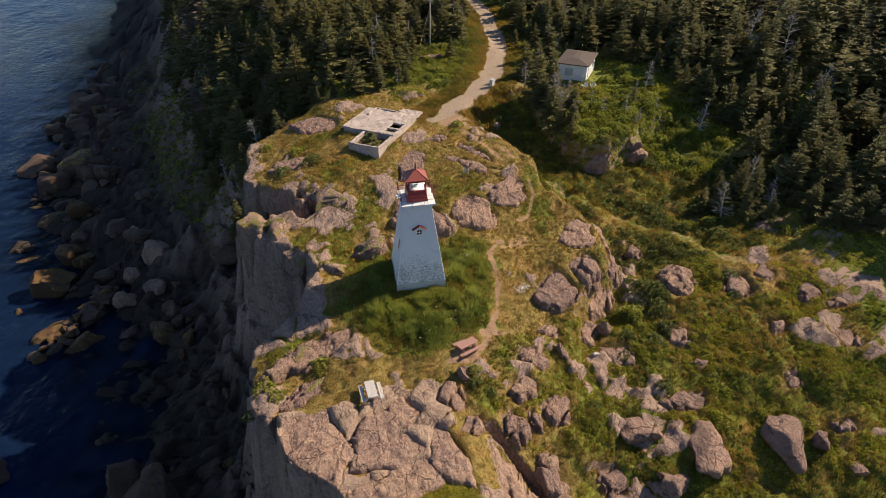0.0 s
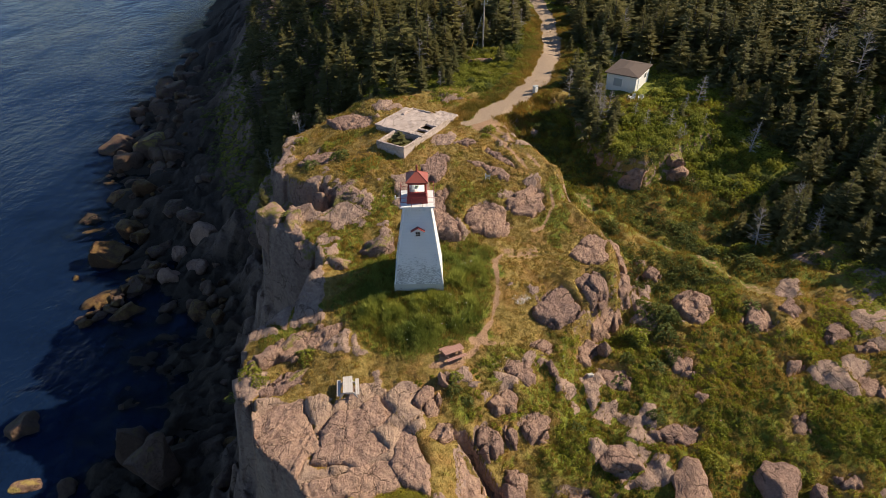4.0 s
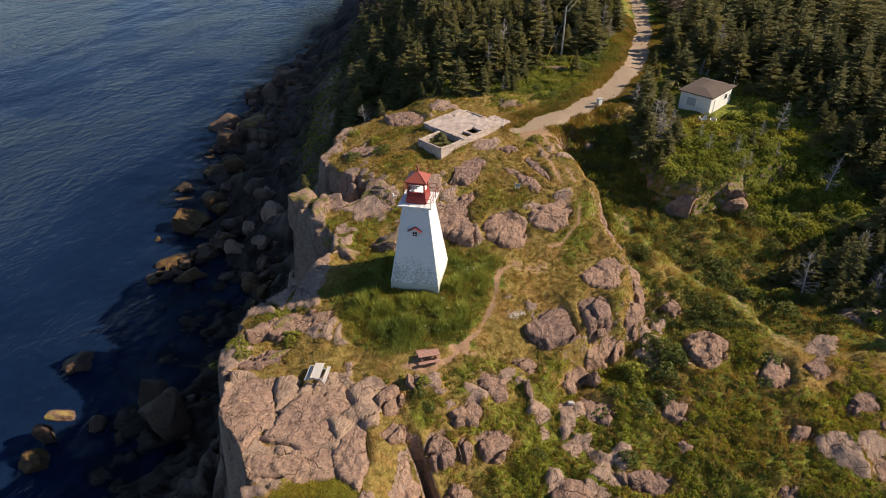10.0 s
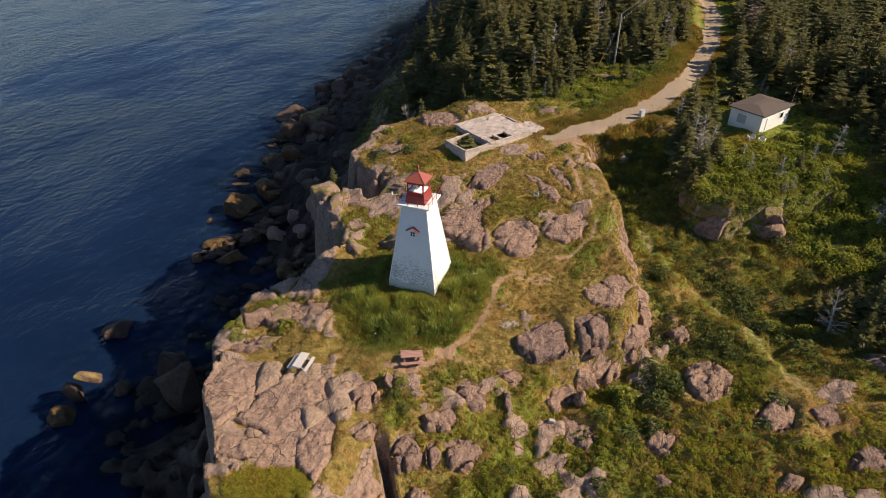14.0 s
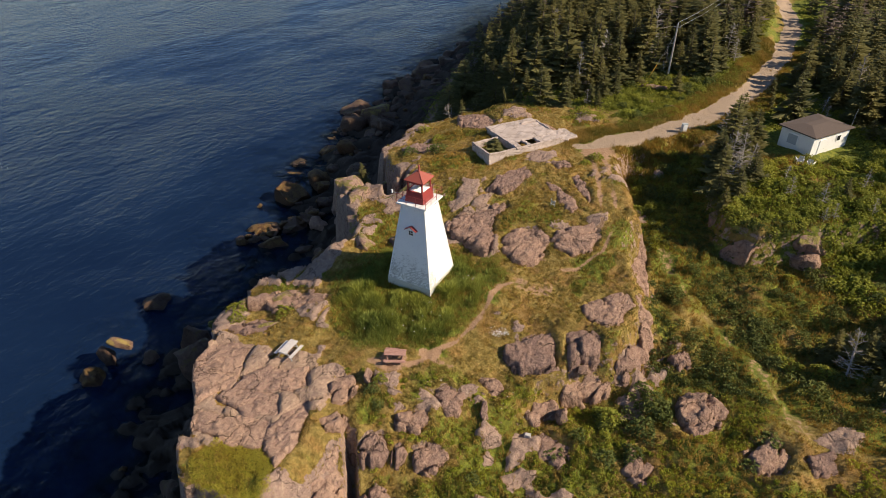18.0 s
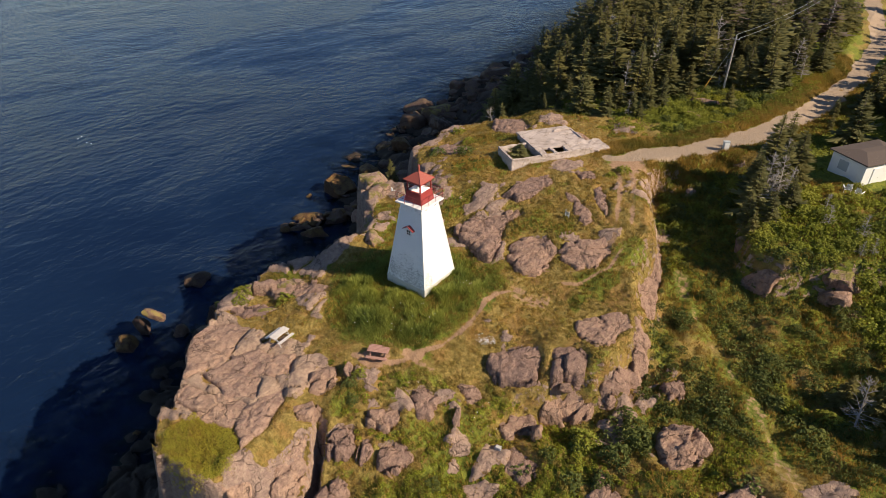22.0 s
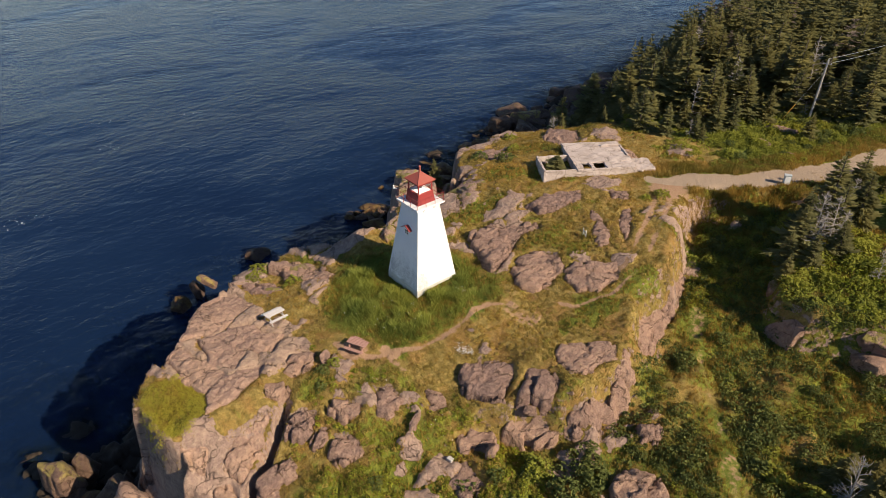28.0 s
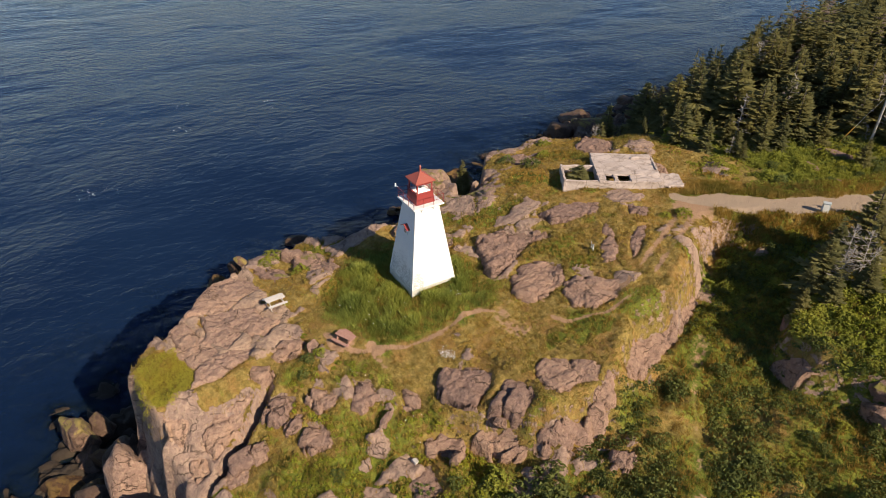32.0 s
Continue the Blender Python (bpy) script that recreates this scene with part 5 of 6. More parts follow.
for k in range(2):
    line = [tops[0][k], tops[1][k], ends[k]]
    cu = bpy.data.curves.new("power_line", "CURVE")
    cu.dimensions, cu.bevel_depth = "3D", 0.013
    sp = cu.splines.new("POLY")
    pts = []
    for a, b in zip(line[:-1], line[1:]):
        for i in range(13):
            t = i / 12
            p = a.lerp(b, t)
            p.z -= 0.7 * 4 * t * (1 - t)
            pts.append(p)
    sp.points.add(len(pts) - 1)
    for q, p in zip(sp.points, pts):
        q.co = (*p, 1)
    cu.materials.append(GREY)
    tagged(new("power_line", cu), "thin grey power line strung between the poles", "cable", "power lines")
guy = thing("guy_wire", pose(9.45, 49.3, 0), "guy wire with a yellow guard beside the pole", "cable")
part("wire", tube((0, 0, 10.6), (-2.2, -2.2, 4.6), 0.012, 0.012, 6), GREY, guy)
part("guard", tube((-1.4, -1.4, 6.8), (-2.2, -2.2, 4.6), 0.045, 0.045, 8), YELLOW, guy)
frame_sign = thing("small_sign", pose(7.15, 13.0, at_ground(7.15, 13.0), 0, 0, -20), "small white-framed sign standing in grass", "sign")
for s in (-1, 1):
    part("post", block((0.06, 0.05, 0.75), (s * 0.24, 0, 0.37)), WHITE, frame_sign)
part("board", block((0.44, 0.03, 0.34), (0, 0, 0.48), (20, 0, 0)), GREY, frame_sign, "grey board")
part("bottom_rail", block((0.48, 0.05, 0.05), (0, 0, 0.22)), WHITE, frame_sign)


# ---- plants ----
def spruce_mesh(seed, whorls, arms, spread=0.26, ragged=0.25, gap=0.06, twigs=5, fat=1.0):
    """A spruce crown of height 1: drooping boughs with side twigs, in whorls round the stem."""
    rng = np.random.RandomState(seed)
    v, f, tint = [], [], []
    lop = rng.uniform(0, 6.28)
    for k in range(whorls):
        z = gap + (1 - gap) * (k / whorls) ** 0.92
        reach = spread * (1 - z) ** 0.85 * (0.72 + 0.28 * rng.rand()) + 0.014
        for a in range(arms):
            if rng.rand() < ragged * 0.6:
                continue
            ang = 2 * math.pi * (a + 0.5 * (k % 2) + 0.4 * rng.randn()) / arms
            r = reach * (1 + ragged * rng.randn()) * (1 + 0.18 * math.cos(ang - lop))
            droop = -0.28 + 0.55 * z + 0.15 * rng.randn()
            zz = z + 0.012 * rng.randn()
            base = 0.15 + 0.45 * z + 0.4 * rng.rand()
            for turn, start, length, width in ((0, 0.0, 1.0, 0.10), (0.75, 0.30, 0.48, 0.09), (-0.75, 0.34, 0.46, 0.09), (0.65, 0.60, 0.34, 0.08), (-0.65, 0.56, 0.36, 0.08))[:twigs]:
                d0, d1 = math.cos(ang), math.sin(ang)
                e0, e1 = math.cos(ang + turn), math.sin(ang + turn)
                sx, sy, sz = start * r * d0, start * r * d1, zz + droop * start * r
                w = width * r * fat + 0.006
                n = len(v)
                mid = 0.55 * length * r
                v += [(sx, sy, sz),
                      (sx + mid * e0 - w * e1, sy + mid * e1 + w * e0, sz + droop * mid - 0.4 * w),
                      (sx + length * r * e0, sy + length * r * e1, sz + droop * length * r + 0.3 * w),
                      (sx + mid * e0 + w * e1, sy + mid * e1 - w * e0, sz + droop * mid - 0.4 * w)]
                f += [(n, n + 1, n + 2), (n, n + 2, n + 3)]
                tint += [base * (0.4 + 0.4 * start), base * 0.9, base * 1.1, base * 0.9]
    n = len(v)
    v += [(0.010, 0, 0.88), (-0.005, 0.009, 0.88), (-0.005, -0.009, 0.88), (0, 0, 1.03)]
    f += [(n, n + 1, n + 3), (n + 1, n + 2, n + 3), (n + 2, n, n + 3)]
    tint += [0.6] * 4
    return np.array(v), f, np.clip(np.array(tint), 0, 1)


def bare_mesh(seed, limbs=46):
    """A dead spruce of height 1: a stem with bare broken twigs."""
    rng = random.Random(seed)
    bm = tube((0, 0, 0), (0.02, 0.01, 1), 0.018, 0.004, 6)
    for k in range(limbs):
        z = rng.uniform(0.15, 0.97)
        a, r = rng.uniform(0, 6.28), (0.28 * (1.05 - z) + 0.03) * rng.uniform(0.6, 1.2)
        p = Vector((0.02 * z, 0, z))
        q = p + Vector((math.cos(a) * r, math.sin(a) * r, rng.uniform(-0.02, 0.10)))
        tube(p, q, 0.006, 0.0025, 4, bm)
        for _ in range(3):
            s = p.lerp(q, rng.uniform(0.4, 0.95))
            b = a + rng.choice((-1, 1)) * rng.uniform(0.5, 1.1)
            tube(s, s + Vector((math.cos(b) * r * 0.4, math.sin(b) * r * 0.4, rng.uniform(-0.01, 0.06))), 0.004, 0.0015, 3, bm)
    return bm


CROWNS = [spruce_mesh(s, 26, 10, 0.26 + 0.04 * (s % 3), 0.30 + 0.08 * (s % 2)) for s in range(6)]
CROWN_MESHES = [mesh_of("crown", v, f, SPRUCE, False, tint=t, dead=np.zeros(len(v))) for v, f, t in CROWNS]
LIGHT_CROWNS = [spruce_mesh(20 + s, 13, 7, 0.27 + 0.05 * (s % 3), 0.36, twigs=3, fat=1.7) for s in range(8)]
bm = tube((0, 0, -0.05), (0, 0, 0.92), 0.022, 0.004, 7)
TRUNK = bpy.data.meshes.new("trunk")
bm.to_mesh(TRUNK)
bm.free()
TRUNK.materials.append(BARK)
BARES = []
for s in range(3):
    bm = bare_mesh(s)
    me = bpy.data.meshes.new("dead_tree")
    bm.to_mesh(me)
    bm.free()
    me.materials.append(DEADWOOD)
    BARES.append(me)


def spruce(x, y, h, k, label="dark green spruce in the coastal wood"):
    z = at_ground(x, y)
    ob = new("spruce", TRUNK)
    ob.matrix_world = pose(x, y, z, rng.uniform(-3, 3), rng.uniform(-3, 3), rng.uniform(0, 360)) @ Matrix.Diagonal((h * rng.uniform(0.85, 1.35), h * rng.uniform(0.85, 1.35), h, 1))
    tagged(ob, label, "spruce", "spruces of the wood")
    c = new("crown", CROWN_MESHES[k % 6])
    c.parent = ob


def dead_spruce(x, y, h, k):
    ob = new("dead_spruce", BARES[k % 3])
    ob.matrix_world = pose(x, y, at_ground(x, y), rng.uniform(-6, 6), rng.uniform(-6, 6), rng.uniform(0, 360)) @ Matrix.Diagonal((h, h, h, 1))
    tagged(ob, "bare silver-grey dead spruce at the wood's edge", "dead tree", "dead spruces")


WOOD_WEST = [(-20, 30), (-16, 29.5), (-11.5, 32.4), (-4, 33.2), (1.2, 32.4), (5.0, 36.0), (5.6, 43), (7.0, 47.5), (13.5, 49.5), (16.5, 58), (18.4, 66), (18.4, 88), (13, 110), (4, 150), (-2, 230), (-52, 230), (-46, 130), (-38, 92), (-33, 70), (-28, 52), (-24, 40)]
WOOD_EAST = [(20.5, 30.5), (22.5, 33.5), (22, 41), (31.5, 42.3), (35.5, 38), (38.8, 32), (40.5, 27), (42.5, 22.5), (44.5, 19), (41, 14.5), (36, 11.6), (31.4, 10.2), (33.4, 5.6), (41, 3.5), (45, -2.5), (55, -10), (66, -18), (140, -40), (190, 60), (150, 260), (22, 260), (20, 110), (25.5, 88), (25.5, 66), (23.5, 52), (20.5, 42), (18.6, 34)]


def scatter(outline, spacing, seed):
    """Places about spacing apart inside an outline."""
    xs, ys = [p[0] for p in outline], [p[1] for p in outline]
    r = np.random.RandomState(seed)
    gx, gy = np.meshgrid(np.arange(min(xs), max(xs), spacing), np.arange(min(ys), max(ys), spacing))
    gx, gy = (gx + r.uniform(-0.45, 0.45, gx.shape) * spacing).ravel(), (gy + r.uniform(-0.45, 0.45, gy.shape) * spacing).ravel()
    keep = inside(gx, gy, outline) > 0
    return gx[keep], gy[keep]


def joined_wood(name, xs, ys, heights, seed, label):
    r = np.random.RandomState(seed)
    zs = lay(xs, ys)
    V, F, T, D, n = [], [], [], [], 0
    for x, y, z, h in zip(xs, ys, zs, heights):
        v, f, t = LIGHT_CROWNS[r.randint(8)]
        a, w = r.uniform(0, 6.28), h * r.uniform(0.8, 1.4)
        c, s = math.cos(a), math.sin(a)
        V.append(np.stack((x + w * (c * v[:, 0] - s * v[:, 1]), y + w * (s * v[:, 0] + c * v[:, 1]), z + h * v[:, 2]), 1))
        F.append(np.array(f) + n)
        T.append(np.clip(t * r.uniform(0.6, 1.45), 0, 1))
        D.append(np.full(len(v), 1.0 if r.rand() < 0.07 else 0.0))
        n += len(v)
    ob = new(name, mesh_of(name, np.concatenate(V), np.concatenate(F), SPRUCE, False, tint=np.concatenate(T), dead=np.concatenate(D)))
    return tagged(ob, label, "woodland", kind="stuff")


for outline, seed, words in ((WOOD_WEST, 5, "dense spruce wood running down to the cliffs"), (WOOD_EAST, 6, "dense dark spruce wood filling the valley side")):
    x, y = scatter(outline, 2.45, seed)
    r = np.random.RandomState(seed)
    h = (2.6 + 6.2 * r.rand(len(x)) ** 1.3) * (0.7 + 0.3 * smooth(0, 6, inside(x, y, outline)))
    d = np.hypot(x - 8, y - 10)
    limit = np.sort(d)[190]
    far = (d > limit) & (y < 190) & (d < 190)
    thin = (d < 85) | (r.rand(len(x)) < 0.5)
    joined_wood("spruce_wood", x[far & thin], y[far & thin], h[far & thin] * np.where(d[far & thin] > 90, 1.15, 1.0), seed, words)
    for i in np.nonzero(d <= limit)[0]:
        if r.rand() < 0.09:
            dead_spruce(x[i], y[i], h[i] * 0.9, int(i))
        else:
            spruce(x[i], y[i], h[i], int(i))
# trees that stand alone
for k, (x, y, h) in enumerate([(20.3, 30.0, 6.4), (21.8, 28.4, 5.2), (19.6, 27.4, 4.6), (22.4, 31.6, 5.4), (23.4, 25.6, 3.6), (20.4, 24.6, 4.2), (20.8, 22.6, 3.6), (21.6, 20.8, 2.8), (20.0, 26.4, 4.0), (22.6, 23.0, 3.2), (2.2, 41.5, 5.0), (37.4, 9.2, 4.6), (35.2, 9.8, 3.4), (34.0, 10.4, 2.4), (38.6, 14.2, 3.2), (36.2, 11.6, 3.0), (31.5, 26.0, 2.4), (11.5, 44.5, 3.0)]):
    spruce(x, y, h, k, "spruce standing apart in the scrub")
for k, (x, y, h) in enumerate([(21.0, 26.4, 4.6), (22.0, 27.2, 4.2), (40.2, 7.8, 3.4), (39.4, 6.8, 2.6), (29.8, 24.2, 2.6), (21.4, 25.2, 3.6), (22.6, 26.2, 3.8), (31.0, 22.4, 1.8), (30.2, 21.8, 1.6), (26.2, 26.8, 2.0), (34.0, 24.5, 1.8), (33.2, 29.0, 2.2), (35.0, 30.0, 4.0), (27.0, 24.5, 2.2), (39.0, 22.0, 4.4)]):
    dead_spruce(x, y, h, k)
ob = new("spruce", TRUNK)
ob.matrix_world = pose(-16.9, 14.8, -3.6, 0, 0, 60) @ Matrix.Diagonal((4.4, 4.4, 4.3, 1))
tagged(ob, "small green spruce on the brink of the cliff", "spruce")
new("crown", CROWN_MESHES[4]).parent = ob
ob = new("spruce", TRUNK)
RP = Matrix.Rotation(radians(RUIN_TURN), 4, "Z") @ Vector((1.9, 1.8, 0))
ob.matrix_world = pose(-1.6 + RP.x, 16.85 + RP.y, 3.0, 0, 0, 30) @ Matrix.Diagonal((5.0, 5.0, 2.1, 1))
tagged(ob, "young bushy spruce growing in the ruin", "spruce")
new("crown", CROWN_MESHES[2]).parent = ob


def bush_mesh(seed, leaves, material, flat=0.75, size=0.10):
    """A low bush of diameter 1: leaf sprays over an uneven dome."""
    r = np.random.RandomState(seed)
    th, u = r.uniform(0, 6.283, leaves), r.uniform(0.02, 1, leaves)
    rad = 0.5 * (0.62 + 0.38 * np.sqrt(r.rand(leaves))) * (1 + 0.22 * np.sin(3 * th + seed) + 0.15 * np.sin(7 * th + 2 * seed))
    z = u * flat * 0.72 * (1 + 0.2 * np.sin(5 * th + seed))
    ring = rad * np.sqrt(np.clip(1 - u * u * 0.9, 0, 1))
    c = np.stack((ring * np.cos(th), ring * np.sin(th), z), 1)
    d1, d2 = r.randn(leaves, 3), r.randn(leaves, 3)
    d1[:, 2] *= 0.6
    d1 /= np.linalg.norm(d1, axis=1)[:, None]
    d2 -= (d1 * d2).sum(1)[:, None] * d1
    d2 /= np.linalg.norm(d2, axis=1)[:, None]
    s = size * r.uniform(0.6, 1.3, leaves)[:, None]
    v = np.stack((c - d1 * s, c + d2 * s * 0.5, c + d1 * s, c - d2 * s * 0.5), 1).reshape(-1, 3)
    f = np.arange(leaves * 4).reshape(-1, 4)
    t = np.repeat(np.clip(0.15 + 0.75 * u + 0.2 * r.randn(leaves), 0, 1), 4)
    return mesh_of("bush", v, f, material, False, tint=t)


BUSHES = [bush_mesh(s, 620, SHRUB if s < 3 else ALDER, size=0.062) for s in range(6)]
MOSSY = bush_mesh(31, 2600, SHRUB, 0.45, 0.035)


def bush(x, y, d, k, h=1.0, label="low leafy green shrub on the slope", name="shrub", mesh=None):
    ob = new(name, mesh or BUSHES[k % 6])
    ob.matrix_world = pose(x, y, at_ground(x, y) - 0.08 * d, 0, 0, (k * 77) % 360) @ Matrix.Diagonal((d, d, d * h, 1))
    return tagged(ob, label, "shrub", "shrubs")


for x, y, d, h in ((24.6, 20.4, 4.4, 0.45), (22.4, 22.6, 3.4, 0.5), (28.4, 22.4, 3.6, 0.5)):
    bush(x, y, d, int(x), h, "thick yellow-green mat of shrub capping the rock", "shrub_mat", MOSSY)
SCRUB = [(19.8, 8), (21.8, 2), (18.5, -4), (15, -9), (18, -13), (30, -10), (44, -8), (43, 0), (40.5, 7), (42, 13), (44, 20), (42, 28), (38, 36), (31, 36), (24, 33), (22, 31), (21.5, 25), (23, 20.5), (22, 17), (19.5, 14)]
bx, by = scatter(SCRUB, 1.55, 12)
r = np.random.RandomState(3)
track = near_line(bx, by, TRACK_B)
keep = (np.hypot(bx - 24.6, by - 18.0) > 2.4) & ((np.abs(inside(bx, by, MOUND) + 0.2) > 0.9) | (by > 25) | (bx > 33)) & (track > 1.0) & (fbm(bx, by, 5, 71, 3) + 0.45 * smooth(12, 20, by) + 0.12 * smooth(6, 10, by) + 0.25 * smooth(24, 30, bx) * smooth(2, 8, by) > -0.02)
places = np.nonzero(keep)[0]
r.shuffle(places)
for i in places[:120]:
    kind = int(r.randint(3)) + (3 if by[i] < 19 and r.rand() < 0.78 else 0)
    bush(bx[i], by[i], r.uniform(1.0, 2.3), kind, r.uniform(0.6, 1.0))

# the bright thicket that covers the knoll
KNOLL = [(23.0, 21.5), (27, 20.5), (31, 22), (33, 15), (38, 15), (42, 20), (40, 27), (37, 34), (31.5, 34), (27, 31), (23.5, 29)]
kx, ky = scatter(KNOLL, 2.0, 15)
for i in range(len(kx)):
    bush(kx[i], ky[i], r.uniform(1.3, 2.5), int(r.randint(3)), r.uniform(0.6, 1.0), "bright yellow-green shrub on the knoll")


def heath(name, outline, spacing, seed, small, large, label, wanted, material=SHRUB, leaf=1.0):
    """Low matted growth, too much to count: many little domes of leaves."""
    xs, ys = scatter(outline, spacing, seed)
    r = np.random.RandomState(seed)
    ok = wanted(xs, ys, r)
    xs, ys = xs[ok], ys[ok]
    zs = np.maximum(lay(xs, ys), SEA - 0.12)
    n = 70
    m = len(xs)
    d = r.uniform(small, large, m)
    th, u = r.uniform(0, 6.283, (m, n)), r.uniform(0, 1, (m, n))
    rad = 0.5 * d[:, None] * np.sqrt(r.uniform(0.1, 1, (m, n)))
    flat = 0.2 if material is WEED else 1.0
    hgt = flat * d[:, None] * r.uniform(0.25, 0.5, (m, 1)) * (1 - (2 * rad / d[:, None]) ** 2 * 0.85) * (0.55 + 0.45 * u)
    c = np.stack((xs[:, None] + rad * np.cos(th), ys[:, None] + rad * np.sin(th), zs[:, None] + hgt), -1).reshape(-1, 3)
    k = m * n
    d1, d2 = r.randn(k, 3), r.randn(k, 3)
    d1 /= np.linalg.norm(d1, axis=1)[:, None]
    d2 -= (d1 * d2).sum(1)[:, None] * d1
    d2 /= np.linalg.norm(d2, axis=1)[:, None]
    s = r.uniform(0.05, 0.11, (k, 1)) * leaf
    v = np.stack((c - d1 * s, c + d2 * s * 0.6, c + d1 * s, c - d2 * s * 0.6), 1).reshape(-1, 3)
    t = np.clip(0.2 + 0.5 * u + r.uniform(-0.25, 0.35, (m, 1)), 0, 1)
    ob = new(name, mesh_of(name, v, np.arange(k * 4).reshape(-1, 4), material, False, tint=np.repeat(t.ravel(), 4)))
    return tagged(ob, label, "undergrowth", kind="stuff")


heath("undergrowth", [(4, -10), (9, -8), (14, -5), (19, -3), (20, 10), (14, 20), (11, 27), (18, 31), (23, 33), (33, 37), (40, 30), (37, 14), (42, -2), (52, -14), (34, -26), (14, -23), (7, -21), (5, -15)], 0.62, 21, 0.35, 1.1,
      "low matted green undergrowth over the slope", lambda x, y, r: ((x < 18.5) | (y < 1)) & (fbm(x, y, 3.0, 91, 3) + 0.1 * r.randn(len(x)) + 0.35 * smooth(8, 16, y) > 0.13 + 0.13 * smooth(2, -4, y)) & (near_rock(x, y) < -0.1) & (ledges(x, y) < 0.3) & (near_line(x, y, TRACK_B) > 0.6) & (near_line(x, y, ROAD) > 2.4), HERB, 0.85)
heath("undergrowth", [(18.5, 1), (36, 1), (37, 14), (33, 15), (31, 22), (27, 20.5), (22.5, 21), (20, 25), (18.5, 30), (11, 27), (14, 20), (18, 10)], 0.6, 32, 0.4, 1.1, "dark green undergrowth on the valley floor",
      lambda x, y, r: (fbm(x, y, 3.0, 91, 3) + 0.1 * r.randn(len(x)) > -0.14) & (near_rock(x, y) < -0.1) & (near_line(x, y, TRACK_B) > 0.9) & (near_line(x, y, ROAD) > 2.4), ALDER)
for verge in ([(13, 29), (21, 38), (24.6, 50), (26.5, 66), (26.5, 88), (23, 100), (20.5, 86), (20.5, 66), (18.5, 52), (14.8, 39)], [(8, 30), (14, 39), (17.6, 51), (19, 66), (19, 86), (15, 108), (11, 106), (15, 86), (15.5, 66), (13, 54), (7, 44)], [(24, 38), (33, 44), (42, 34), (40, 26), (33, 34)], [(19.5, 33), (24, 33.5), (30, 42), (36, 43), (36, 52), (25, 55), (21.5, 44)], [(38, -4), (46, -6), (56, -12), (60, 0), (50, 20), (45, 30), (41, 28), (43, 14), (40, 4)], [(-15, 27), (-24, 30), (-33, 50), (-40, 75), (-33, 75), (-25, 50), (-18, 36)]):
    heath("undergrowth", verge, 0.75, 23, 0.5, 1.4, "leafy undergrowth along the wood and the road", lambda x, y, r: (near_line(x, y, ROAD) > 1.9 + 0.5 * r.rand(len(x))) & (np.hypot(x - 27.9, y - 36.8) > 4))
heath("undergrowth", [(-16, 28), (-11, 31), (-3, 32), (1, 31), (7, 28.5), (13, 36), (17.5, 46), (19, 60), (14, 60), (6, 52), (1, 42), (-10, 35)], 0.7, 22, 0.4, 1.2,
      "leafy undergrowth along the edge of the wood", lambda x, y, r: (fbm(x, y, 3.0, 93, 3) + 0.1 * r.randn(len(x)) + 0.35 * smooth(32, 36, y) > 0.05) & (near_line(x, y, ROAD) > 2.2))
NORTH = [(5.5, 34), (10, 35.5), (13.5, 42), (17, 52), (12, 54), (6, 50), (3, 42)]
for outline, gap in ((NORTH, 1.7), ([(14.2, 20), (17.5, 22), (18.8, 30), (14.5, 31), (11.2, 27)], 1.3)):
    for x, y in zip(*scatter(outline, gap, 14)):
        bush(x, y, r.uniform(0.8, 1.8), int(r.randint(6)), r.uniform(0.6, 0.9))
for k, (x, y, d) in enumerate([(-9.0, -8.2, 1.7), (-13.2, -9.6, 1.9), (-12.4, -10.6, 1.4), (-14.2, -11.4, 1.3), (-11.8, 17.5, 2.0), (-8.6, 18.4, 2.3), (-10.4, 21.5, 1.6), (-13.8, 24.2, 1.7), (-14.2, 11.6, 1.5), (-13.0, 8.6, 1.6), (2.6, -11.8, 1.3), (3.6, -12.6, 1.2), (2.8, -10.9, 1.0), (8.2, 22.8, 1.6), (7.6, 21.2, 1.3), (-8.8, -7.4, 1.1), (12, -13.5, 1.2), (18.5, -12.5, 1.4), (21.5, -16.5, 1.8), (9.5, -11.2, 1.0)]):
    bush(x, y, d, k, 0.7)
heath("thicket", KNOLL, 0.8, 30, 0.8, 1.7, "dense sunlit thicket of leafy shrubs over the knoll", lambda x, y, r: (np.hypot(x - 27.9, y - 36.8) > 4) & (fbm(x, y, 3.0, 109, 3) > -0.28), HERB, 1.5)
ALDERS = [(20.6, 8.5), (21.6, 3), (19.6, -2.6), (20.5, -5), (27, 1.5), (31, 4.5), (28.5, 9), (25, 12.5), (22, 16.6), (20.2, 14)]
heath("alder_scrub", ALDERS, 0.85, 31, 0.7, 1.6, "dark green alder scrub on the valley floor", lambda x, y, r: (near_line(x, y, TRACK_B) > 1.3) & (near_rock(x, y) < -0.3) & (fbm(x, y, 3.4, 111, 3) > -0.06), ALDER, 1.4)
SLOPE = [(-6, -11), (4, -9.8), (9, -6), (13.5, -5), (18, -3.5), (22, -6), (27, -2), (36, -5), (44, -14), (34, -24), (14, -22), (9, -20), (5.5, -16.5), (2.2, -14), (-1.5, -11.5)]
heath("herb_patches", SLOPE, 0.5, 26, 0.25, 0.7, "lush green herbs and grass between the rocks of the slope",
      lambda x, y, r: (fbm(x, y, 2.6, 101, 4) + 0.08 * r.randn(len(x)) > 0.05) & (near_rock(x, y) < -0.05) & (ledges(x, y) < 0.3) & (near_line(x, y, FISSURE) > 0.7), HERB, 0.8)
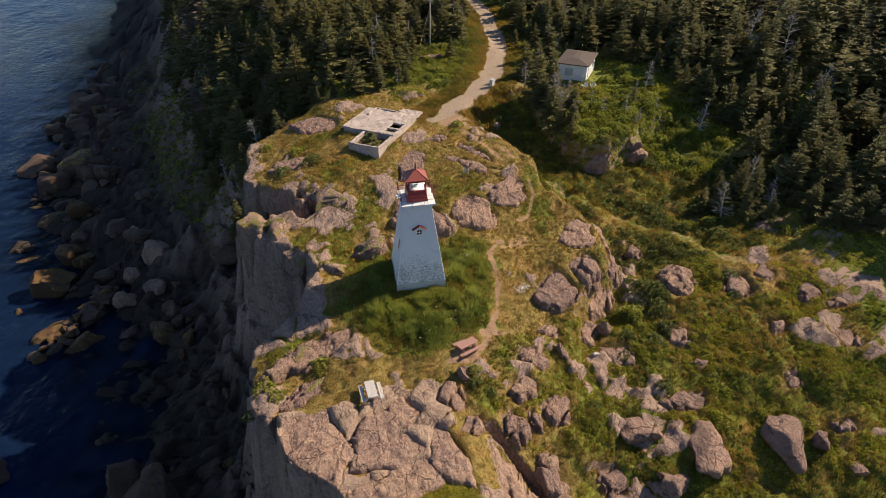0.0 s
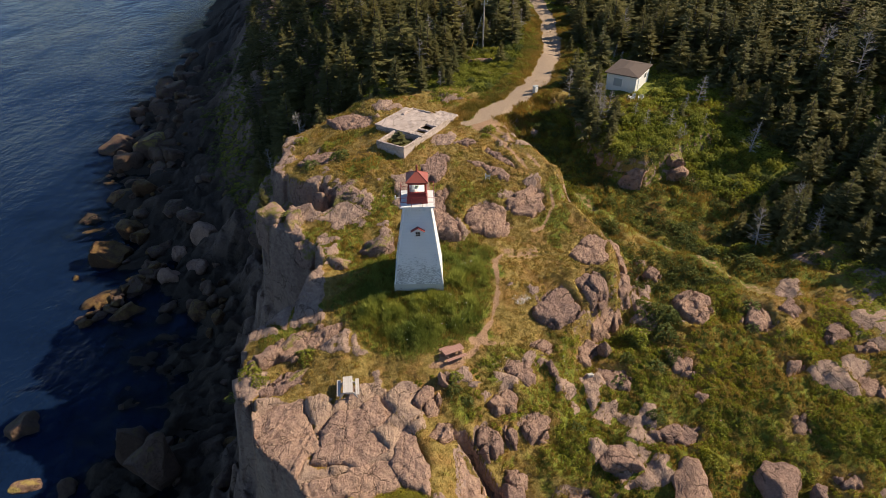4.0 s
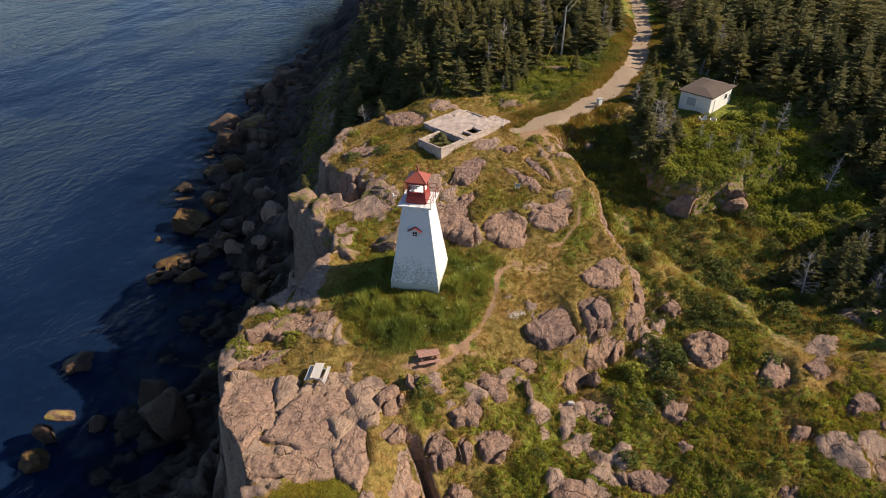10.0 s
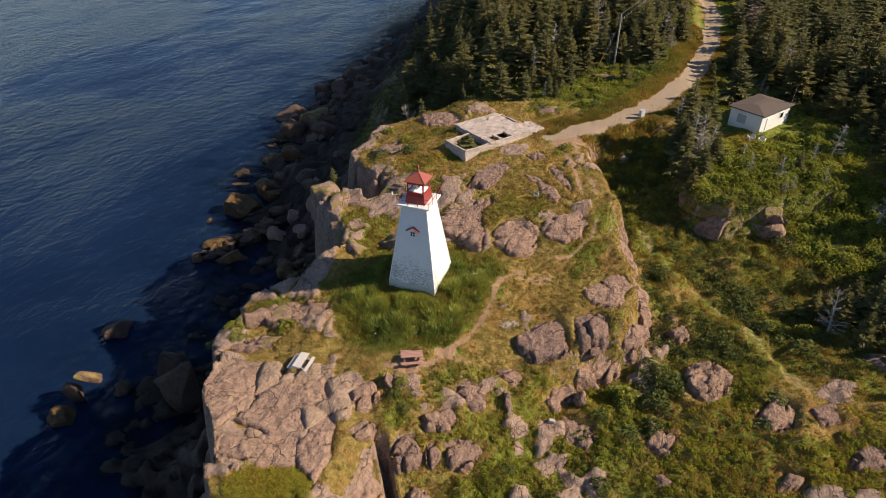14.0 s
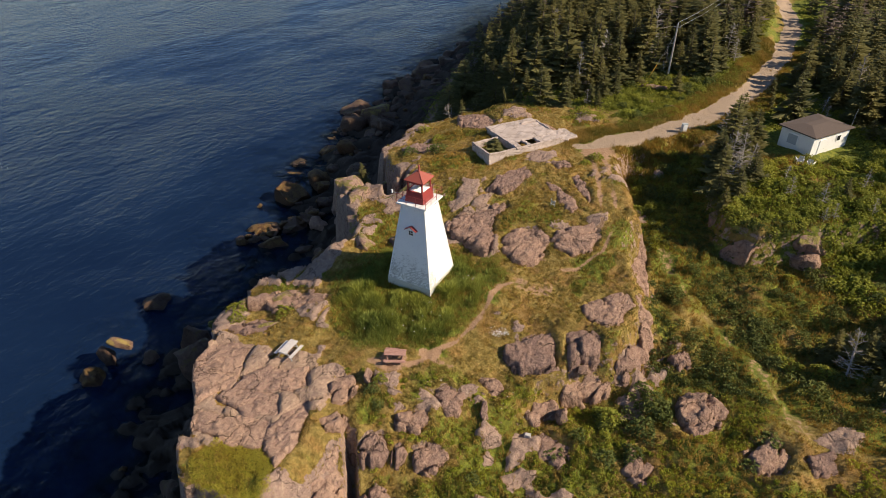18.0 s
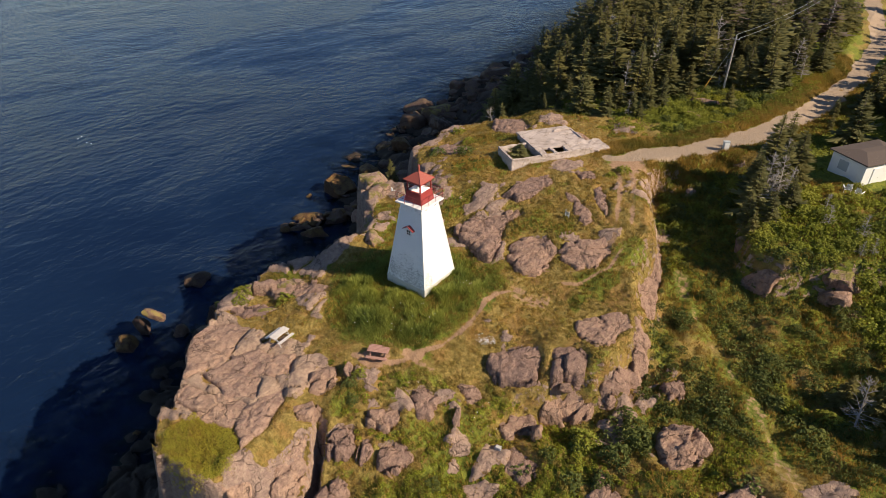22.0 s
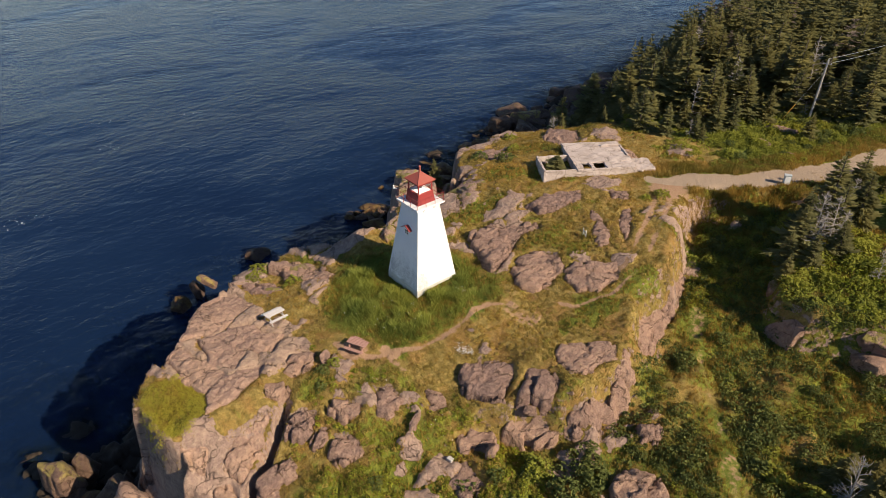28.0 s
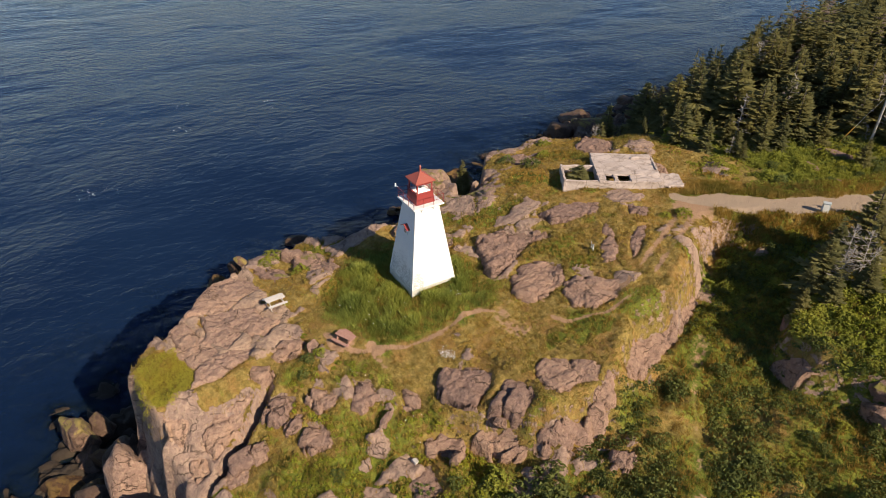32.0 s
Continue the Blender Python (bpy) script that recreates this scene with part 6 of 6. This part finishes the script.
OPEN_TURF = [(-13, -11), (-6, -5), (-6, 3), (-15, 16), (-15, 26), (-6, 31), (4, 27), (12, 23), (17, 10), (18.5, 2), (18, -4), (26, -2), (38, -6), (40, -14), (30, -22), (14, -21), (8, -17), (3, -13), (-2, -11), (-3, -10.4)]
heath("grass_tufts", OPEN_TURF, 0.58, 27, 0.2, 0.55, "straw-coloured and green tufts of grass on the headland",
      lambda x, y, r: ((fbm(x, y, 2.2, 103, 4) + 0.12 * r.randn(len(x)) > -0.02) | (near_rock(x, y) > -0.5)) & (near_rock(x, y) < -0.03) & (ledges(x, y) < 0.3) & (inside(x, y, TALL_GRASS) < 0.1) & (inside(x, y, BRINK) > 0.4) & (near_line(x, y, TRAIL) > 0.6) & (np.abs(near_line(x, y, TRACK_A) - 0.65) > 0.35) & (near_line(x, y, ROAD) > 2.4) & (np.hypot(x - 2.6, y + 8.9) > 1.5) & (np.hypot(x - 0.2, y - 20.8) > 5.6), TUFT, 0.6)
heath("cliff_growth", [(-17, 30), (-24, 30), (-35, 50), (-44, 75), (-52, 112), (-40, 112), (-33, 75), (-25, 50)], 1.0, 28, 0.6, 1.6, "dark matted growth on the steep wooded cliff", lambda x, y, r: fbm(x, y, 4.0, 105, 3) > -0.2, ALDER)
heath("seaweed", [(-38.5, -15), (-37.5, -24), (-33, -31), (-27, -36), (-24, -34), (-30, -28), (-34, -22), (-35.5, -15)], 0.9, 29, 0.5, 1.3, "brown weed floating in the shallows along the shore", lambda x, y, r: fbm(x, y, 2.4, 107, 3) > 0.12, WEED, 0.8)
heath("cushion_plants", [(-5.2, -22.6), (-3, -24.4), (0.4, -24.0), (1.4, -22.2), (0.2, -20.2), (-2.2, -19.9), (-4.4, -20.8)], 0.19, 24, 0.3, 0.7,
      "yellow-green cushion of low foliage on the brink", lambda x, y, r: fbm(x, y, 1.6, 99, 2) > -0.35, MOSS, 0.42)


FOAM = [(-104, 16), (-76, -25), (-77, -22), (-99, -4), (-112, -2)]


def flecks(name, places, spread, count, size, material, label, category, lift):
    """Small pale specks, strewn round some places."""
    r = np.random.RandomState(44)
    c = np.concatenate([np.array(p)[None] + r.normal(0, spread, (count, 2)) * np.array([[1.0, 0.7]]) for p in places])
    n = len(c)
    z = lift(c[:, 0], c[:, 1])
    a, s = r.uniform(0, 6.283, n), size * r.uniform(0.5, 1.4, n)
    tilt = r.uniform(-0.3, 0.3, n)
    v = np.empty((n, 4, 3))
    for k in range(4):
        v[:, k, 0] = c[:, 0] + s * np.cos(a + k * 1.571)
        v[:, k, 1] = c[:, 1] + s * np.sin(a + k * 1.571) * 0.7
        v[:, k, 2] = z + (s * tilt * (1, 0, -1, 0)[k] if category == "flowers" else 0)
    return tagged(new(name, mesh_of(name, v.reshape(-1, 3), np.arange(n * 4).reshape(-1, 4), material)), label, category, kind="stuff")


flecks("wildflowers", [(8.9, -2.7), (9.3, -2.5), (8.5, -2.9)], 0.22, 30, 0.045, WHITE, "white wildflowers on the turf above the ledge", "flowers", lambda x, y: lay(x, y) + 0.25)
flecks("wildflowers", [(1.5, -4.6), (3.4, -3.2), (4.4, 0.6), (-0.6, -6.0), (2.2, -6.2), (6.0, -9.2), (12.5, -7.6)], 0.7, 6, 0.05, WHITE, "white flower heads among the tall grass", "flowers", lambda x, y: lay(x, y) + 0.45)
flecks("sea_foam", FOAM, 1.7, 9, 0.13, WHITE, "thin flecks of white foam drifting on the sea", "foam", lambda x, y: np.full(len(x), SEA + 0.03))


def blades(name, count, x0, x1, y0, y1, seed, tall, label, wanted, material=GRASS):
    """Turf: leaning blades in tufts, greener where the land is lush."""
    r = np.random.RandomState(seed)
    x, y = r.uniform(x0, x1, count), r.uniform(y0, y1, count)
    bare, lush, trod, road = cover(x, y)
    ok = wanted(x, y, bare, lush, trod, road, r)
    x, y, lush = x[ok], y[ok], lush[ok]
    per = 6
    x, y, lush = np.repeat(x, per), np.repeat(y, per), np.repeat(lush, per)
    n = len(x)
    x, y = x + r.normal(0, 0.10, n), y + r.normal(0, 0.10, n)
    z = lay(x, y)
    h = tall(x, y, lush) * r.uniform(0.55, 1.25, n)
    a, lean = r.uniform(0, 6.283, n), r.uniform(0.15, 0.75, n)
    b = r.uniform(0, 6.283, n)
    w = 0.020 + 0.046 * h
    wx, wy = np.cos(b) * w, np.sin(b) * w
    v = np.empty((n, 3, 3))
    v[:, 0] = np.stack((x - wx, y - wy, z - 0.04), 1)
    v[:, 1] = np.stack((x + wx, y + wy, z - 0.04), 1)
    v[:, 2] = np.stack((x + np.cos(a) * lean * h, y + np.sin(a) * lean * h, z + h), 1)
    clump = np.repeat(r.normal(0, 0.25, n // per), per)
    dryness = np.clip(0.95 - 0.8 * lush + 1.5 * fbm(x, y, 1.6, 81, 4) + clump + r.normal(0, 0.12, n), 0.02, 1)
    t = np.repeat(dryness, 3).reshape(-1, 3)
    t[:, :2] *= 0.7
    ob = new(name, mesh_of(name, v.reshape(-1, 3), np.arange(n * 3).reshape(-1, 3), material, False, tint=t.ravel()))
    return tagged(ob, label, "grass", kind="stuff")


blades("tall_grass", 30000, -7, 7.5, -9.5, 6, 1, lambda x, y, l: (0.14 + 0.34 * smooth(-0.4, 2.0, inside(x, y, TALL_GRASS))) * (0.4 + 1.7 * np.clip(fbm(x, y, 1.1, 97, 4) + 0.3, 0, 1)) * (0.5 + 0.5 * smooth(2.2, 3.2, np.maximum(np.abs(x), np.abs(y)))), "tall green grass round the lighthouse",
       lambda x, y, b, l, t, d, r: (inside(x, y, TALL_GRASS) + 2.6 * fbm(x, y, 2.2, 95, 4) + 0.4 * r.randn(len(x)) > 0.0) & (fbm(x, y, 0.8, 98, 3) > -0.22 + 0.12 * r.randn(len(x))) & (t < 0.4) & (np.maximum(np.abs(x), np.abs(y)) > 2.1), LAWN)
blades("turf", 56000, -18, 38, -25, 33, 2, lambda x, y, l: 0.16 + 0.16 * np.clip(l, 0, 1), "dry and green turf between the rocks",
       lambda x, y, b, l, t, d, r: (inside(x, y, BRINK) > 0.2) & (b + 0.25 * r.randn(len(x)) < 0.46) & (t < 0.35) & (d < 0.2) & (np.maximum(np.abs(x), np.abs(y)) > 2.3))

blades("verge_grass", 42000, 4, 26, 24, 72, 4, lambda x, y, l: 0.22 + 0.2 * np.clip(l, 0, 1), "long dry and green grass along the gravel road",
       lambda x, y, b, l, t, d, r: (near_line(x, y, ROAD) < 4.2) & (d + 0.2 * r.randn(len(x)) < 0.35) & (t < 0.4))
